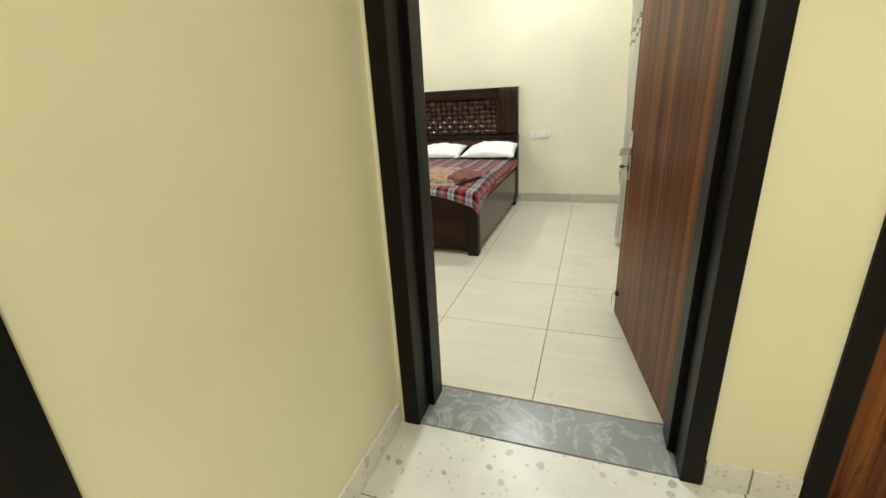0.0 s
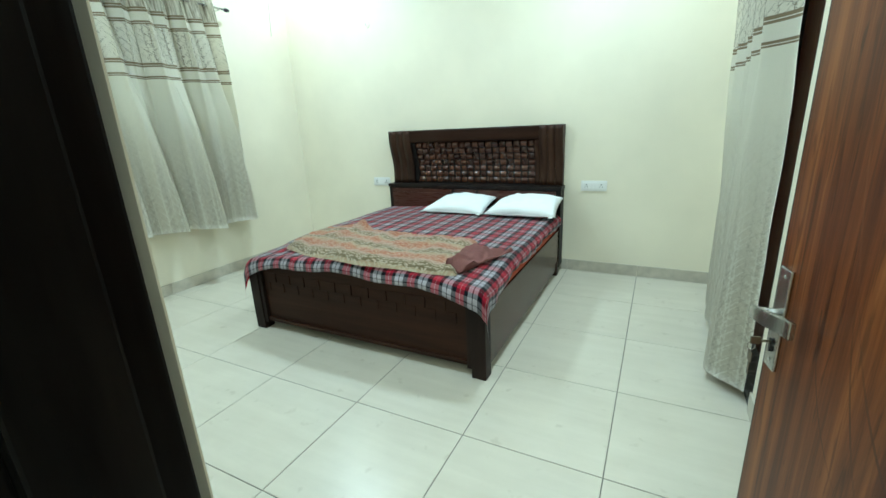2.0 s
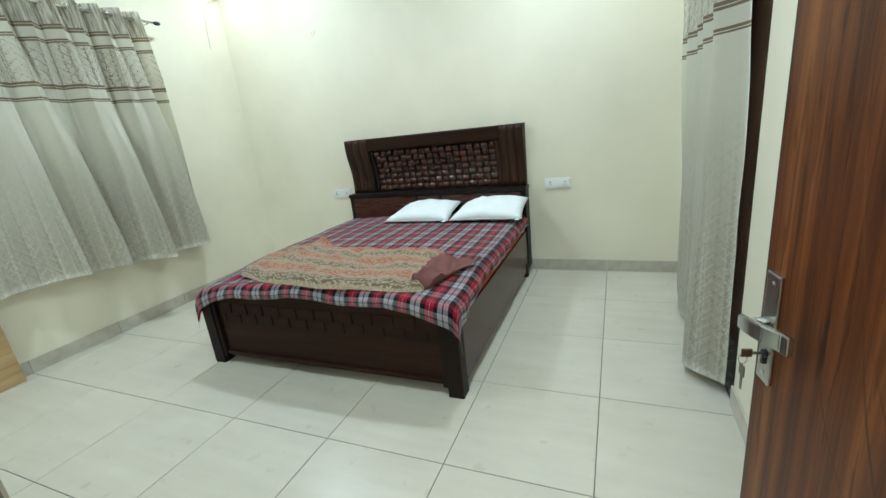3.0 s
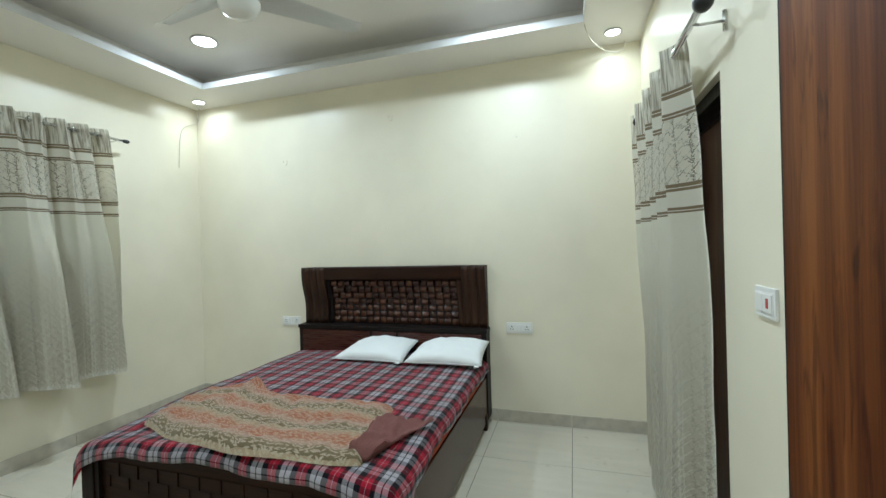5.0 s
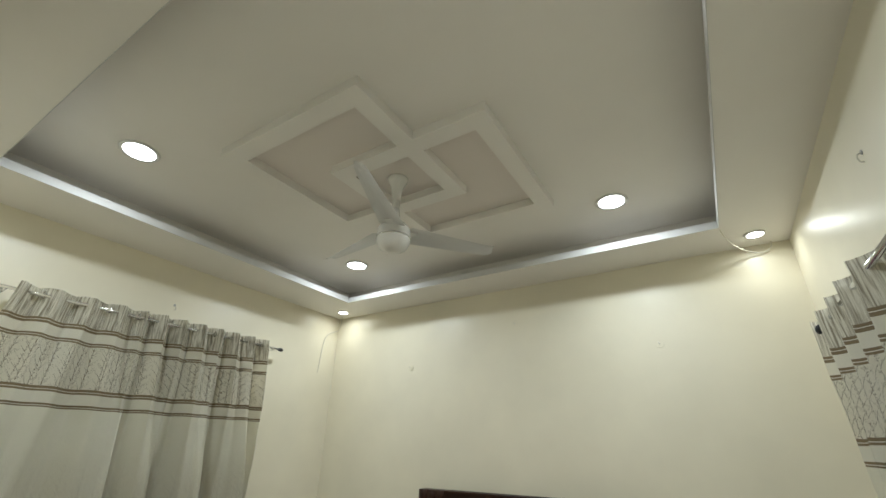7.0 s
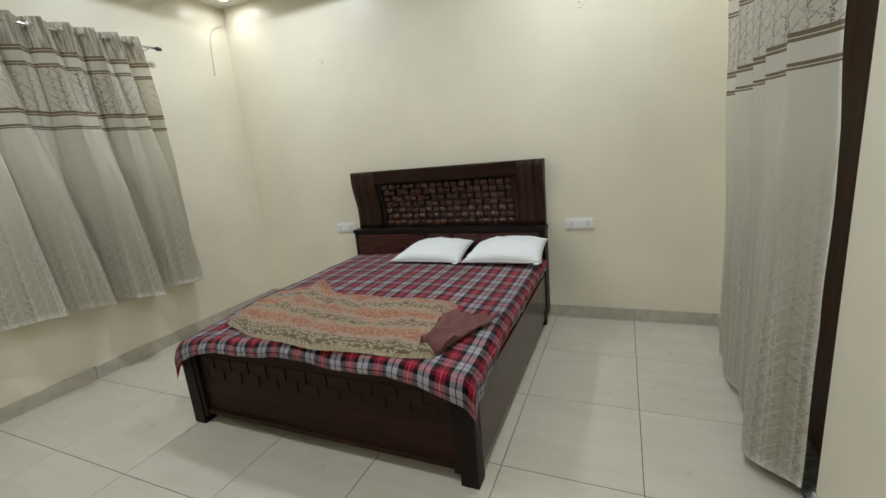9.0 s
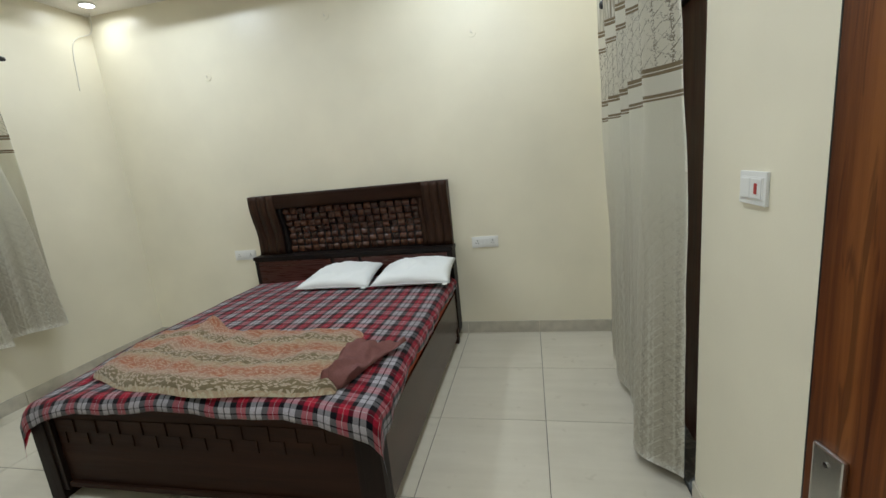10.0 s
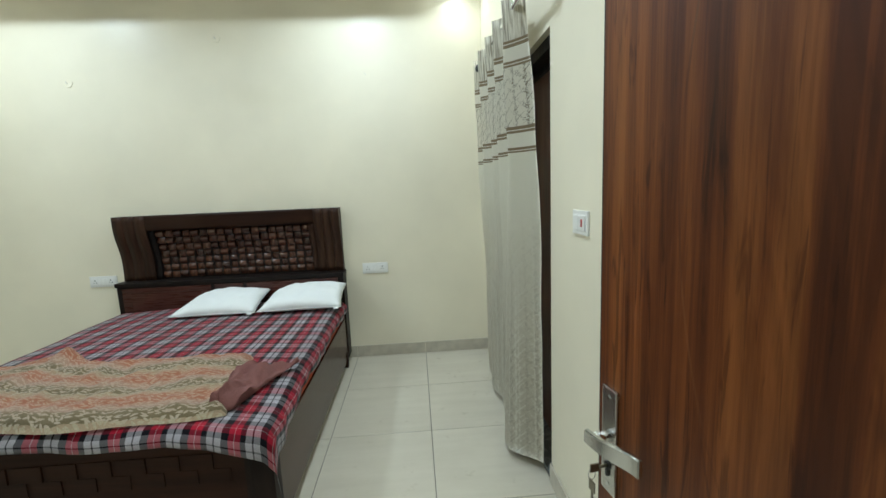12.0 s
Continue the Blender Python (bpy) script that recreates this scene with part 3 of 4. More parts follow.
door_frame("door_frame_1", pose(OX0, YH - 0.012, 0), OX1 - OX0, OH, 0.266, "dark brown wooden frame of the bedroom door")
door_frame("door_frame_2", pose(0.625, YH - 0.012, 0), 1.0, 2.14, 0.20, "dark brown wooden frame of the next door along the hall")
door_frame("door_frame_3", pose(HX0 + 0.012, -0.25, 0, 0, 0, 90), 1.02, 2.14, 0.2, "dark wooden frame of a side door in the hall", face=0.10)
door_frame("door_frame_4", pose(XE + 0.03, BY1, 0, 0, 0, -90), BY1 - BY0, BH, 0.16, "dark wooden frame of the bathroom door", face=0.055)
structure("door_sill", MARBLE, [(OX0 + 0.062, OX1 - 0.062, YH, 1.984, -0.03, 0.006)], "grey marble threshold with white veins", "threshold", bevel=0.003)


def lever_handle(parent, px, pz, out):
    """Steel plate with lever and keyhole on a door face; local x towards the hinge, out is the face's y and its sign."""
    y0, sg = out

    def yy(a, b):
        return (y0 + sg * a, y0 + sg * b) if sg > 0 else (y0 + sg * b, y0 + sg * a)

    bm = bmesh.new()
    a, b = yy(0.0, 0.008)
    box(bm, px - 0.024, px + 0.024, a, b, pz - 0.118, pz + 0.118, bevel=0.003)
    plate = part("handle_plate", bm, STEEL, parent, "satin steel lock plate")
    bm = bmesh.new()
    tube(bm, [(px, y0 + sg * 0.006, pz + 0.012), (px, y0 + sg * 0.05, pz + 0.012)], 0.013, 16)
    part("neck", bm, CHROME, plate)
    bm = bmesh.new()
    n = 9
    rings = []
    for i in range(n):
        s = i / (n - 1)
        x = px - 0.022 + s * 0.158
        y = y0 + sg * (0.047 + 0.010 * math.sin(math.pi * min(1, s * 1.15)) - 0.010 * s)
        zc = pz + 0.008 + 0.026 * s + 0.004 * math.sin(math.pi * s)
        hw = 0.015 + 0.004 * s
        rings.append([bm.verts.new((x, y + dy, zc + dz)) for dy, dz in ((-0.006, -hw), (0.006, -hw), (0.006, hw), (-0.006, hw))])
    for r0, r1 in zip(rings, rings[1:]):
        for k in range(4):
            bm.faces.new((r0[k], r0[(k + 1) % 4], r1[(k + 1) % 4], r1[k]))
    bm.faces.new(rings[0][::-1])
    bm.faces.new(rings[-1])
    bmesh.ops.bevel(bm, geom=bm.edges[:], offset=0.0025, segments=2, affect="EDGES")
    part("lever", bm, STEEL, plate)
    bm = bmesh.new()
    tube(bm, [(px, y0 + sg * 0.006, pz - 0.055), (px, y0 + sg * 0.011, pz - 0.055)], 0.009, 14)
    box(bm, px - 0.0035, px + 0.0035, *yy(0.005, 0.0125), pz - 0.078, pz - 0.056)
    part("keyhole", bm, BLACK, plate)
    bm = bmesh.new()
    for dz in (0.098, -0.098):
        tube(bm, [(px, y0 + sg * 0.007, pz + dz), (px, y0 + sg * 0.010, pz + dz)], 0.004, 10)
    part("screws", bm, CHROME, plate)
    return plate


def key_bunch(parent, px, pz, y0, sg):
    bm = bmesh.new()
    tube(bm, [(px, y0 + sg * 0.010, pz), (px, y0 + sg * 0.030, pz)], 0.0035, 8)
    box(bm, px - 0.002, px + 0.002, min(y0 + sg * 0.030, y0 + sg * 0.050), max(y0 + sg * 0.030, y0 + sg * 0.050), pz - 0.009, pz + 0.009, bevel=0.001)
    first = part("key", bm, BRASS, parent, "dull key left in the lock")
    bm = bmesh.new()
    ring = [(px + 0.0, y0 + sg * (0.046 + 0.008 * math.sin(a)), pz - 0.014 + 0.012 * math.cos(a)) for a in [2 * math.pi * i / 14 for i in range(15)]]
    tube(bm, ring, 0.0009, 6, False)
    part("key_ring", bm, CHROME, first)
    bm = bmesh.new()
    ky = y0 + sg * 0.046
    box(bm, px - 0.012, px + 0.010, ky - 0.001, ky + 0.001, pz - 0.052, pz - 0.027, bevel=0.0008)
    box(bm, px - 0.005, px + 0.002, ky - 0.001, ky + 0.001, pz - 0.085, pz - 0.050, bevel=0.0006)
    part("spare_key", bm, BRASS, first)


def bedroom_door():
    """Leaf swung open into the room; local x from the hinge to the free edge, the hall face at y = 0."""
    w, h, th = 0.931, 2.06, 0.036
    hinge, free = Vector((0.300, 1.965)), Vector((0.150, 2.885))
    turn = math.degrees(math.atan2(free.y - hinge.y, free.x - hinge.x))
    ob = thing("door_1", "open reddish brown laminate door with upright grain and scratches", "door")
    ob.matrix_world = pose(hinge.x, hinge.y, 0.008, 0, 0, turn)
    bm = bmesh.new()
    box(bm, 0, w, -th, 0, 0, h, bevel=0.0015)
    leaf = part("leaf", bm, DOOR_WOOD, ob)
    bm = bmesh.new()
    box(bm, w, w + 0.0025, -th, 0.0, 0, h)
    part("edge_band", bm, BLACK, ob, "dark edging strip")
    lever = lever_handle(ob, 0, 0, (0.0, 1))
    lever.matrix_basis = pose(w - 0.043, 0, 0.898) @ Matrix.Diagonal((-1, 1, 1, 1))
    inner = lever_handle(ob, 0, 0, (-th, -1))
    inner.matrix_basis = pose(w - 0.043, 0, 0.898) @ Matrix.Diagonal((-1, 1, 1, 1))
    key_bunch(ob, w - 0.043, 0.843, 0.0, 1)
    bm = bmesh.new()
    tube(bm, [(w - 0.04, 0.0, 0.135), (w - 0.04, 0.012, 0.135)], 0.016, 16)
    low = part("floor_lock", bm, BLACK, ob, "small black lock near the bottom edge")
    bm = bmesh.new()
    tube(bm, [(w - 0.04, 0.012, 0.135), (w - 0.04, 0.03, 0.135)], 0.003, 8)
    box(bm, w - 0.043, w - 0.037, 0.028, 0.030, 0.062, 0.135, bevel=0.0007)
    box(bm, w - 0.049, w - 0.031, 0.030, 0.032, 0.085, 0.118, bevel=0.0007)
    part("key", bm, CHROME, low)
    for z in (0.25, 1.05, 1.82):
        bm = bmesh.new()
        tube(bm, [(-0.004, -0.002, z - 0.05), (-0.004, -0.002, z + 0.05)], 0.006, 10)
        part("hinge", bm, STEEL, ob)
    return ob


bedroom_door()


def shut_door(name, place, width, height, material, label):
    ob = thing(name, label, "door")
    ob.matrix_world = place
    part("leaf", (lambda b: (box(b, 0, width, 0, 0.035, 0.006, height, bevel=0.002), b)[1])(bmesh.new()), material, ob)
    return ob


shut_door("door_2", pose(0.689, YH + 0.035, 0), 0.872, 2.07, DOOR_WOOD, "closed reddish brown laminate door in the hall")
shut_door("door_3", pose(HX0 - 0.08, -0.145, 0, 0, 0, 90), 0.81, 2.03, FRAME_DARK, "closed dark door at the side of the hall")
shut_door("door_4", pose(XE + 0.125, BY1 - 0.057, 0.012, 0, 0, -90), BY1 - BY0 - 0.114, 2.03, BATH_DOOR, "closed dark red-brown bathroom door behind a curtain")
structure("bathroom_sill", MARBLE, [(XE + 0.004, XE + 0.2, BY0, BY1, -0.02, 0.010)], "grey marble threshold", "threshold")
structure("bathroom_back", ROOM_PAINT, [(XE + 0.2, XE + 0.24, BY0 - 0.1, BY1 + 0.1, -0.05, 2.3)], "plain wall behind the closed bathroom door", "wall")
structure("hall_side_back", HALL_PAINT, [(HX0 - 0.24, HX0 - 0.2, -0.35, 0.87, -0.05, 2.3)], "plain wall behind the closed side door", "wall")
structure("hall_door_back", HALL_PAINT, [(0.58, 1.68, YS, YS + 0.05, -0.05, 2.3)], "plain wall behind the closed hall door", "wall")


# ---- bed ----
BX0, BX1, BYF, BYH = -2.635, -0.850, 3.640, 5.615
BXC = (BX0 + BX1) / 2


def foot_top(x):
    """Height of the arched footboard."""
    s = (x - BXC) / ((BX1 - BX0) / 2)
    return 0.545 - 0.115 * s * s


def head_front(z):
    """Front of the upper headboard, an S in side view."""
    s = (z - 0.80) / 0.52
    return 5.562 - 0.028 * (1 - math.cos(math.pi * min(1.0, max(0.0, (s - 0.25) / 0.6)))) - 0.03 * max(0.0, 0.2 - s)


def bed():
    ob = thing("bed", "dark brown wooden double bed with a woven headboard panel", "bed", (BXC, 4.6, 0))
    inv = Matrix.Translation(ob.location).inverted()

    def add(name, bm, material, parent=None, label=""):
        p = part(name, bm, material, parent or ob, label)
        if parent is None:
            p.matrix_parent_inverse = inv
        return p

    # legs at the foot
    for x0, x1 in ((BX0, BX0 + 0.085), (BX1 - 0.085, BX1)):
        bm = bmesh.new()
        h = foot_top(x0 if x0 < BXC else x1)
        box(bm, x0, x1, BYF - 0.012, BYF + 0.07, 0, h, bevel=0.005)
        inner = (x1 - 0.020, x1 + 0.030) if x0 < BXC else (x0 - 0.030, x0 + 0.020)
        box(bm, inner[0], inner[1], BYF - 0.004, BYF + 0.05, 0.05, h + 0.004, bevel=0.003)
        add("leg", bm, LEG_WOOD, label="near-black fluted post")
    # legs at the head
    for x0, x1 in ((BX0, BX0 + 0.05), (BX1 - 0.05, BX1)):
        bm = bmesh.new()
        box(bm, x0, x1, 5.40, 5.45, 0, 0.12, bevel=0.004)
        add("leg", bm, BED_WOOD_Z)
    # footboard with an arched top
    bm = bmesh.new()
    n, xa, xb = 28, BX0 + 0.10, BX1 - 0.10
    rows = []
    for i in range(n + 1):
        x = xa + (xb - xa) * i / n
        rows.append([bm.verts.new((x, y, z)) for y, z in ((BYF + 0.018, 0.075), (BYF + 0.018, foot_top(x)), (BYF + 0.05, foot_top(x)), (BYF + 0.05, 0.075))])
    for r0, r1 in zip(rows, rows[1:]):
        for k in range(4):
            bm.faces.new((r0[k], r0[(k + 1) % 4], r1[(k + 1) % 4], r1[k]))
    bm.faces.new(rows[0][::-1])
    bm.faces.new(rows[-1])
    foot = add("footboard", bm, BED_WOOD_X)
    bm = bmesh.new()
    box(bm, xa + 0.02, xb - 0.02, BYF + 0.002, BYF + 0.017, 0.066, 0.092, bevel=0.004)
    add("bottom_rail", bm, BED_WOOD_X)
    # carved blocks under the arch, two staggered level courses; each block rises from left to right
    count = 12
    w = (xb - xa - 0.02) / count
    for row, (zb, zt) in enumerate(((0.366, 0.432), (0.304, 0.364))):
        for i in range(count + row):
            x0 = max(xa + 0.01 + (i - 0.5 * row) * w, xa + 0.01)
            x1 = min(xa + 0.01 + (i + 1 - 0.5 * row) * w, xb - 0.01) - 0.003
            bm = bmesh.new()
            top = min(zt, foot_top(x0) - 0.012, foot_top(x1) - 0.012)
            g = box(bm, x0, x1, BYF + 0.010 + 0.002 * row, BYF + 0.0185, zb, top)
            for v in g:
                if v.co.y < BYF + 0.015:
                    if v.co.x < (x0 + x1) / 2:
                        v.co.y += 0.0055
                    if v.co.z > (zb + top) / 2:
                        v.co.y += 0.0015
            part("carved_block", bm, BED_WOOD_X, foot)
    # side panels
    for x0, x1 in ((BX0 + 0.008, BX0 + 0.035), (BX1 - 0.035, BX1 - 0.008)):
        bm = bmesh.new()
        box(bm, x0, x1, BYF + 0.071, 5.47, 0.055, 0.412, bevel=0.003)
        add("side_panel", bm, BED_WOOD_Y, label="glossy brown side panel")
    bm = bmesh.new()
    box(bm, BX0 + 0.04, BX1 - 0.04, BYF + 0.08, 5.44, 0.30, 0.40)
    add("platform", bm, BED_WOOD_X)
    for y in (4.05, 4.85):
        bm = bmesh.new()
        box(bm, BXC - 0.05, BXC + 0.05, y - 0.05, y + 0.05, 0, 0.30, bevel=0.004)
        add("middle_leg", bm, BED_DARK)
    bm = bmesh.new()
    box(bm, BXC - 0.06, BXC + 0.03, BYF + 0.13, BYF + 0.17, 0, 0.30, bevel=0.004)
    add("middle_leg", bm, BED_DARK)
    # headboard: storage box
    bm = bmesh.new()
    box(bm, BX0, BX1, 5.475, BYH, 0.06, 0.765, bevel=0.004)
    box(bm, BX0 - 0.006, BX1 + 0.006, 5.462, BYH, 0.765, 0.797, bevel=0.005)
    hb = add("headboard_box", bm, BED_DARK)
    for x0, x1 in ((BX0 + 0.045, BXC - 0.16), (BXC - 0.13, BXC + 0.09), (BXC + 0.12, BX1 - 0.045)):
        bm = bmesh.new()
        box(bm, x0, x1, 5.463, 5.478, 0.46, 0.752, bevel=0.003)
        d = part("box_door", bm, BOX_RED, hb)
        bm = bmesh.new()
        if x1 - x0 > 0.4:
            box(bm, x0 + 0.07, x1 - 0.07, 5.455, 5.466, 0.50, 0.715, bevel=0.005)
            part("raised_panel", bm, BOX_RED, hb)
        else:
            bm.free()
    # upper headboard: wings, top rail, back and woven blocks

    def curved(x0, x1, z0, z1, dy, material, name, count=12):
        b = bmesh.new()
        lines = []
        for i in range(count + 1):
            z = z0 + (z1 - z0) * i / count
            y = head_front(z) + dy
            lines.append([b.verts.new((x, yy, z)) for x, yy in ((x0, y), (x1, y), (x1, BYH), (x0, BYH))])
        for r0, r1 in zip(lines, lines[1:]):
            for k in range(4):
                f = b.faces.new((r0[k], r0[(k + 1) % 4], r1[(k + 1) % 4], r1[k]))
                f.smooth = k == 0
        b.faces.new(lines[0][::-1])
        b.faces.new(lines[-1])
        return add(name, b, material)

    wx0, wx1 = -2.325, -1.105
    for x0, x1 in ((BX0 + 0.015, wx0 - 0.045), (wx1 + 0.045, BX1 - 0.005)):
        m = (x1 - x0) / 3
        for k in range(3):
            curved(x0 + k * m + 0.0008, x0 + (k + 1) * m - 0.0008, 0.797, 1.322, 0.0, BED_WOOD_Z, "wing_board")
    curved(wx0 - 0.045, wx1 + 0.045, 1.205, 1.322, 0.0, BED_WOOD_X, "top_rail", 6)
    # left edge coloured black to paint in the shadow beside the wing
    for x0, x1, edge_tone in ((wx0 - 0.045, wx0, BED_DARK), (wx1, wx1 + 0.045, BED_WOOD_Z)):
        curved(x0, x1, 0.797, 1.205, 0.012, edge_tone, "panel_edge", 10)
    bm = bmesh.new()
    box(bm, wx0, wx1, 5.592, BYH, 0.797, 1.205)
    panel = add("woven_panel", bm, BED_DARK)
    nx, nz = 18, 7
    cw, ch = (wx1 - wx0) / nx, (1.200 - 0.806) / nz
    for j in range(nz):
        for i in range(nx):
            if (i + j) % 2:
                w, h, dy = cw * 0.86, ch * 0.84, 0.005
            else:
                w, h, dy = cw * 0.82, ch * 0.90, 0.0
            cx, cz = wx0 + (i + 0.5) * cw, 0.806 + (j + 0.5) * ch
            if dy and i in (0, nx - 1):
                w = cw * 0.9
            y = head_front(cz) + 0.018 + dy
            bm = bmesh.new()
            g = bmesh.ops.create_grid(bm, x_segments=4, y_segments=4, size=0.5)["verts"]
            for v in g:
                bulge = (1 - (2 * v.co.y) ** 2) * 0.75 + 0.25 * (1 - (2 * v.co.x) ** 2) if dy == 0 else (1 - (2 * v.co.y) ** 2) * 0.3 + 0.7 * (1 - (2 * v.co.x) ** 2)
                v.co = Vector((cx + v.co.x * w, y + 0.014 - 0.016 * bulge, cz + v.co.y * h))
            ext = bmesh.ops.extrude_face_region(bm, geom=bm.faces[:])["geom"]
            for v in [q for q in ext if isinstance(q, bmesh.types.BMVert)]:
                v.co.y = 5.594
            part("woven_block", bm, WEAVE, panel)
    return ob


bed()

MX0, MX1, MY0, MY1 = BX0 + 0.012, BX1 - 0.012, BYF + 0.055, 5.455
mattress = thing("mattress", "orange-red mattress under the plaid bedspread", "mattress", (BXC, 4.5, 0.405))
bmm = bmesh.new()
box(bmm, MX0 - BXC, MX1 - BXC, MY0 - 4.5, MY1 - 4.5, 0.008, 0.105, bevel=0.03)
part("body", bmm, MATTRESS, mattress)


def cloth_noise(x, y, k=1.0):
    return noise.noise((x * 2.1 * k, y * 2.1 * k, 3.3)) * 0.6 + noise.noise((x * 6 * k, y * 6 * k, 1.7)) * 0.25


def bedspread():
    """A thin plaid cover over the mattress that hangs over the foot and a little over both sides."""
    hw, over, front = (BX1 - BX0) / 2 + 0.002, 0.062, 0.052
    y0, y1 = BYF - 0.030, 5.445
    full_v = (y1 - y0) + front

    def side(t):
        """Half width of the cloth: it hangs lower at both foot corners."""
        from_foot = (1 - t) * full_v
        return hw + over + 0.075 * math.exp(-(from_foot / 0.20) ** 2) + 0.012 * math.sin(from_foot * 8.3)

    def place(s, t):
        u = (2 * s - 1) * side(t)
        v = t * (full_v + 0.035 * abs(2 * s - 1) ** 8 + 0.008 * math.sin(s * 23))
        au, sg = abs(u), 1 if u > 0 else -1
        # across the bed
        roll = 0.05
        if au < hw - roll:
            x, dz = au, 0.0
        elif au < hw + roll * 0.57:
            a = (au - (hw - roll)) / roll
            a = min(a, math.pi / 2)
            x, dz = hw - roll + roll * math.sin(a), roll * (1 - math.cos(a))
        else:
            x, dz = hw, roll + (au - hw - roll * 0.57)
        x = BXC + sg * x
        yv = y1 - v
        z = 0.585
        drop = 0.0
        yy = yv
        foot = y0 + 0.045
        if yv < foot:
            a = min((foot - yv) / 0.045, math.pi / 2)
            yy = foot - 0.045 * math.sin(a)
            drop = 0.045 * (1 - math.cos(a)) + max(0.0, (foot - yv) - 0.045 * math.pi / 2)
        # the cover follows the arched footboard near the foot
        e = (x - BXC) / hw
        near = max(0.0, min(1.0, (4.25 - yy) / 0.6))
        near = near * near * (3 - 2 * near)
        sag = 0.062 * e * e * near + 0.5 * drop * e ** 6
        headsag = 0.025 * e * e * (1 - near)
        bunch = max(0.0, 1 - math.hypot(x - BX0 - 0.25, yy - 3.85) / 0.45)
        nz = cloth_noise(x, yy) * 0.012 + bunch * 0.016 * noise.noise((x * 16, yy * 11, 4.2))
        ripple = 0.010 * math.sin(yy * 17 + 2 * noise.noise((yy * 3, 0, sg))) * (1 if dz > 0.03 else 0)
        fr = 0.008 * math.sin(x * 15 + 3 * noise.noise((x * 2.5, 1.0, 0))) * (1 if drop > 0.03 else 0)
        corner = max(0.0, dz - 0.03) * max(0.0, drop - 0.02) * 9
        return (x + sg * (abs(ripple) + 0.22 * corner + 0.004), yy - abs(fr) - 0.06 * corner, z - max(dz, 0) - drop - sag - headsag + nz * (1 if dz < 0.02 else 0.2))

    bm = sheet(120, 120, place, lambda s, t: ((2 * s - 1) * side(t), t * full_v), 0.004)
    ob = part("bedspread", bm, PLAID)
    return tagged(ob, "red, black and grey plaid bedspread draped over the bed", "bedspread")


bedspread()


def pillow(name, x, y, z, w, d, h, tilt, turn):
    ob = thing(name, "plump white cotton pillow leaning on the headboard", "pillow", group="pillows on the bed")
    bm = bmesh.new()
    n = 22
    top, bot = {}, {}
    for j in range(n + 1):
        for i in range(n + 1):
            a, b = 2 * i / n - 1, 2 * j / n - 1
            r = (max(0, 1 - abs(a) ** 2.6) * max(0, 1 - abs(b) ** 2.6)) ** 0.5
            pinch = 1 - 0.09 * (abs(a) ** 2) * (1 - abs(b) ** 2) * 0 - 0.06 * (1 - abs(a)) * abs(b) ** 4
            px, py = a * w / 2 * (1 - 0.05 * (1 - b * b) * abs(a) ** 3), b * d / 2 * pinch
            wr = (0.021 * noise.noise((px * 8 + x * 5, py * 8, 0)) + 0.016 * noise.noise((px * 19 + x * 5, py * 15, 2))) * r
            edge = i in (0, n) or j in (0, n)
            slack = max(0.0, -a) ** 1.5 * max(0.0, (b + 1) / 2)
            px += 0.030 * slack
            sink = 0.045 * slack
            top[i, j] = bm.verts.new((px, py, h * 0.62 * r + wr - sink))
            bot[i, j] = top[i, j] if edge else bm.verts.new((px, py, -h * 0.38 * r - sink))
    for j in range(n):
        for i in range(n):
            q = [(i, j), (i + 1, j), (i + 1, j + 1), (i, j + 1)]
            f = bm.faces.new([top[k] for k in q])
            f.smooth = True
            lower = [bot[k] for k in q][::-1]
            if len(set(lower)) == 4:
                try:
                    f = bm.faces.new(lower)
                    f.smooth = True
                except ValueError:
                    pass
    part("cushion", bm, PILLOW, ob)
    bm = bmesh.new()
    tube(bm, [(-w / 2, -d / 2, 0), (-w / 4, -d / 2 * 0.965, 0), (0, -d / 2 * 0.945, 0), (w / 4, -d / 2 * 0.965, 0), (w / 2, -d / 2, 0)], 0.003, 6)
    part("piping", bm, PILLOW, ob, "white piped seam")
    bm = bmesh.new()
    box(bm, w / 2 - 0.055, w / 2 - 0.020, -d / 2 - 0.022, -d / 2 + 0.02, -0.004, -0.001)
    part("tag", bm, WHITE_PLASTIC, ob, "small white sewn tag")
    ob.matrix_world = pose(x, y, z, tilt, 0, turn)
    return ob


pillow("pillow", -1.735, 5.275, 0.650, 0.61, 0.40, 0.112, 12, 0)
pillow("pillow", -1.125, 5.285, 0.655, 0.61, 0.40, 0.120, 13, 2)


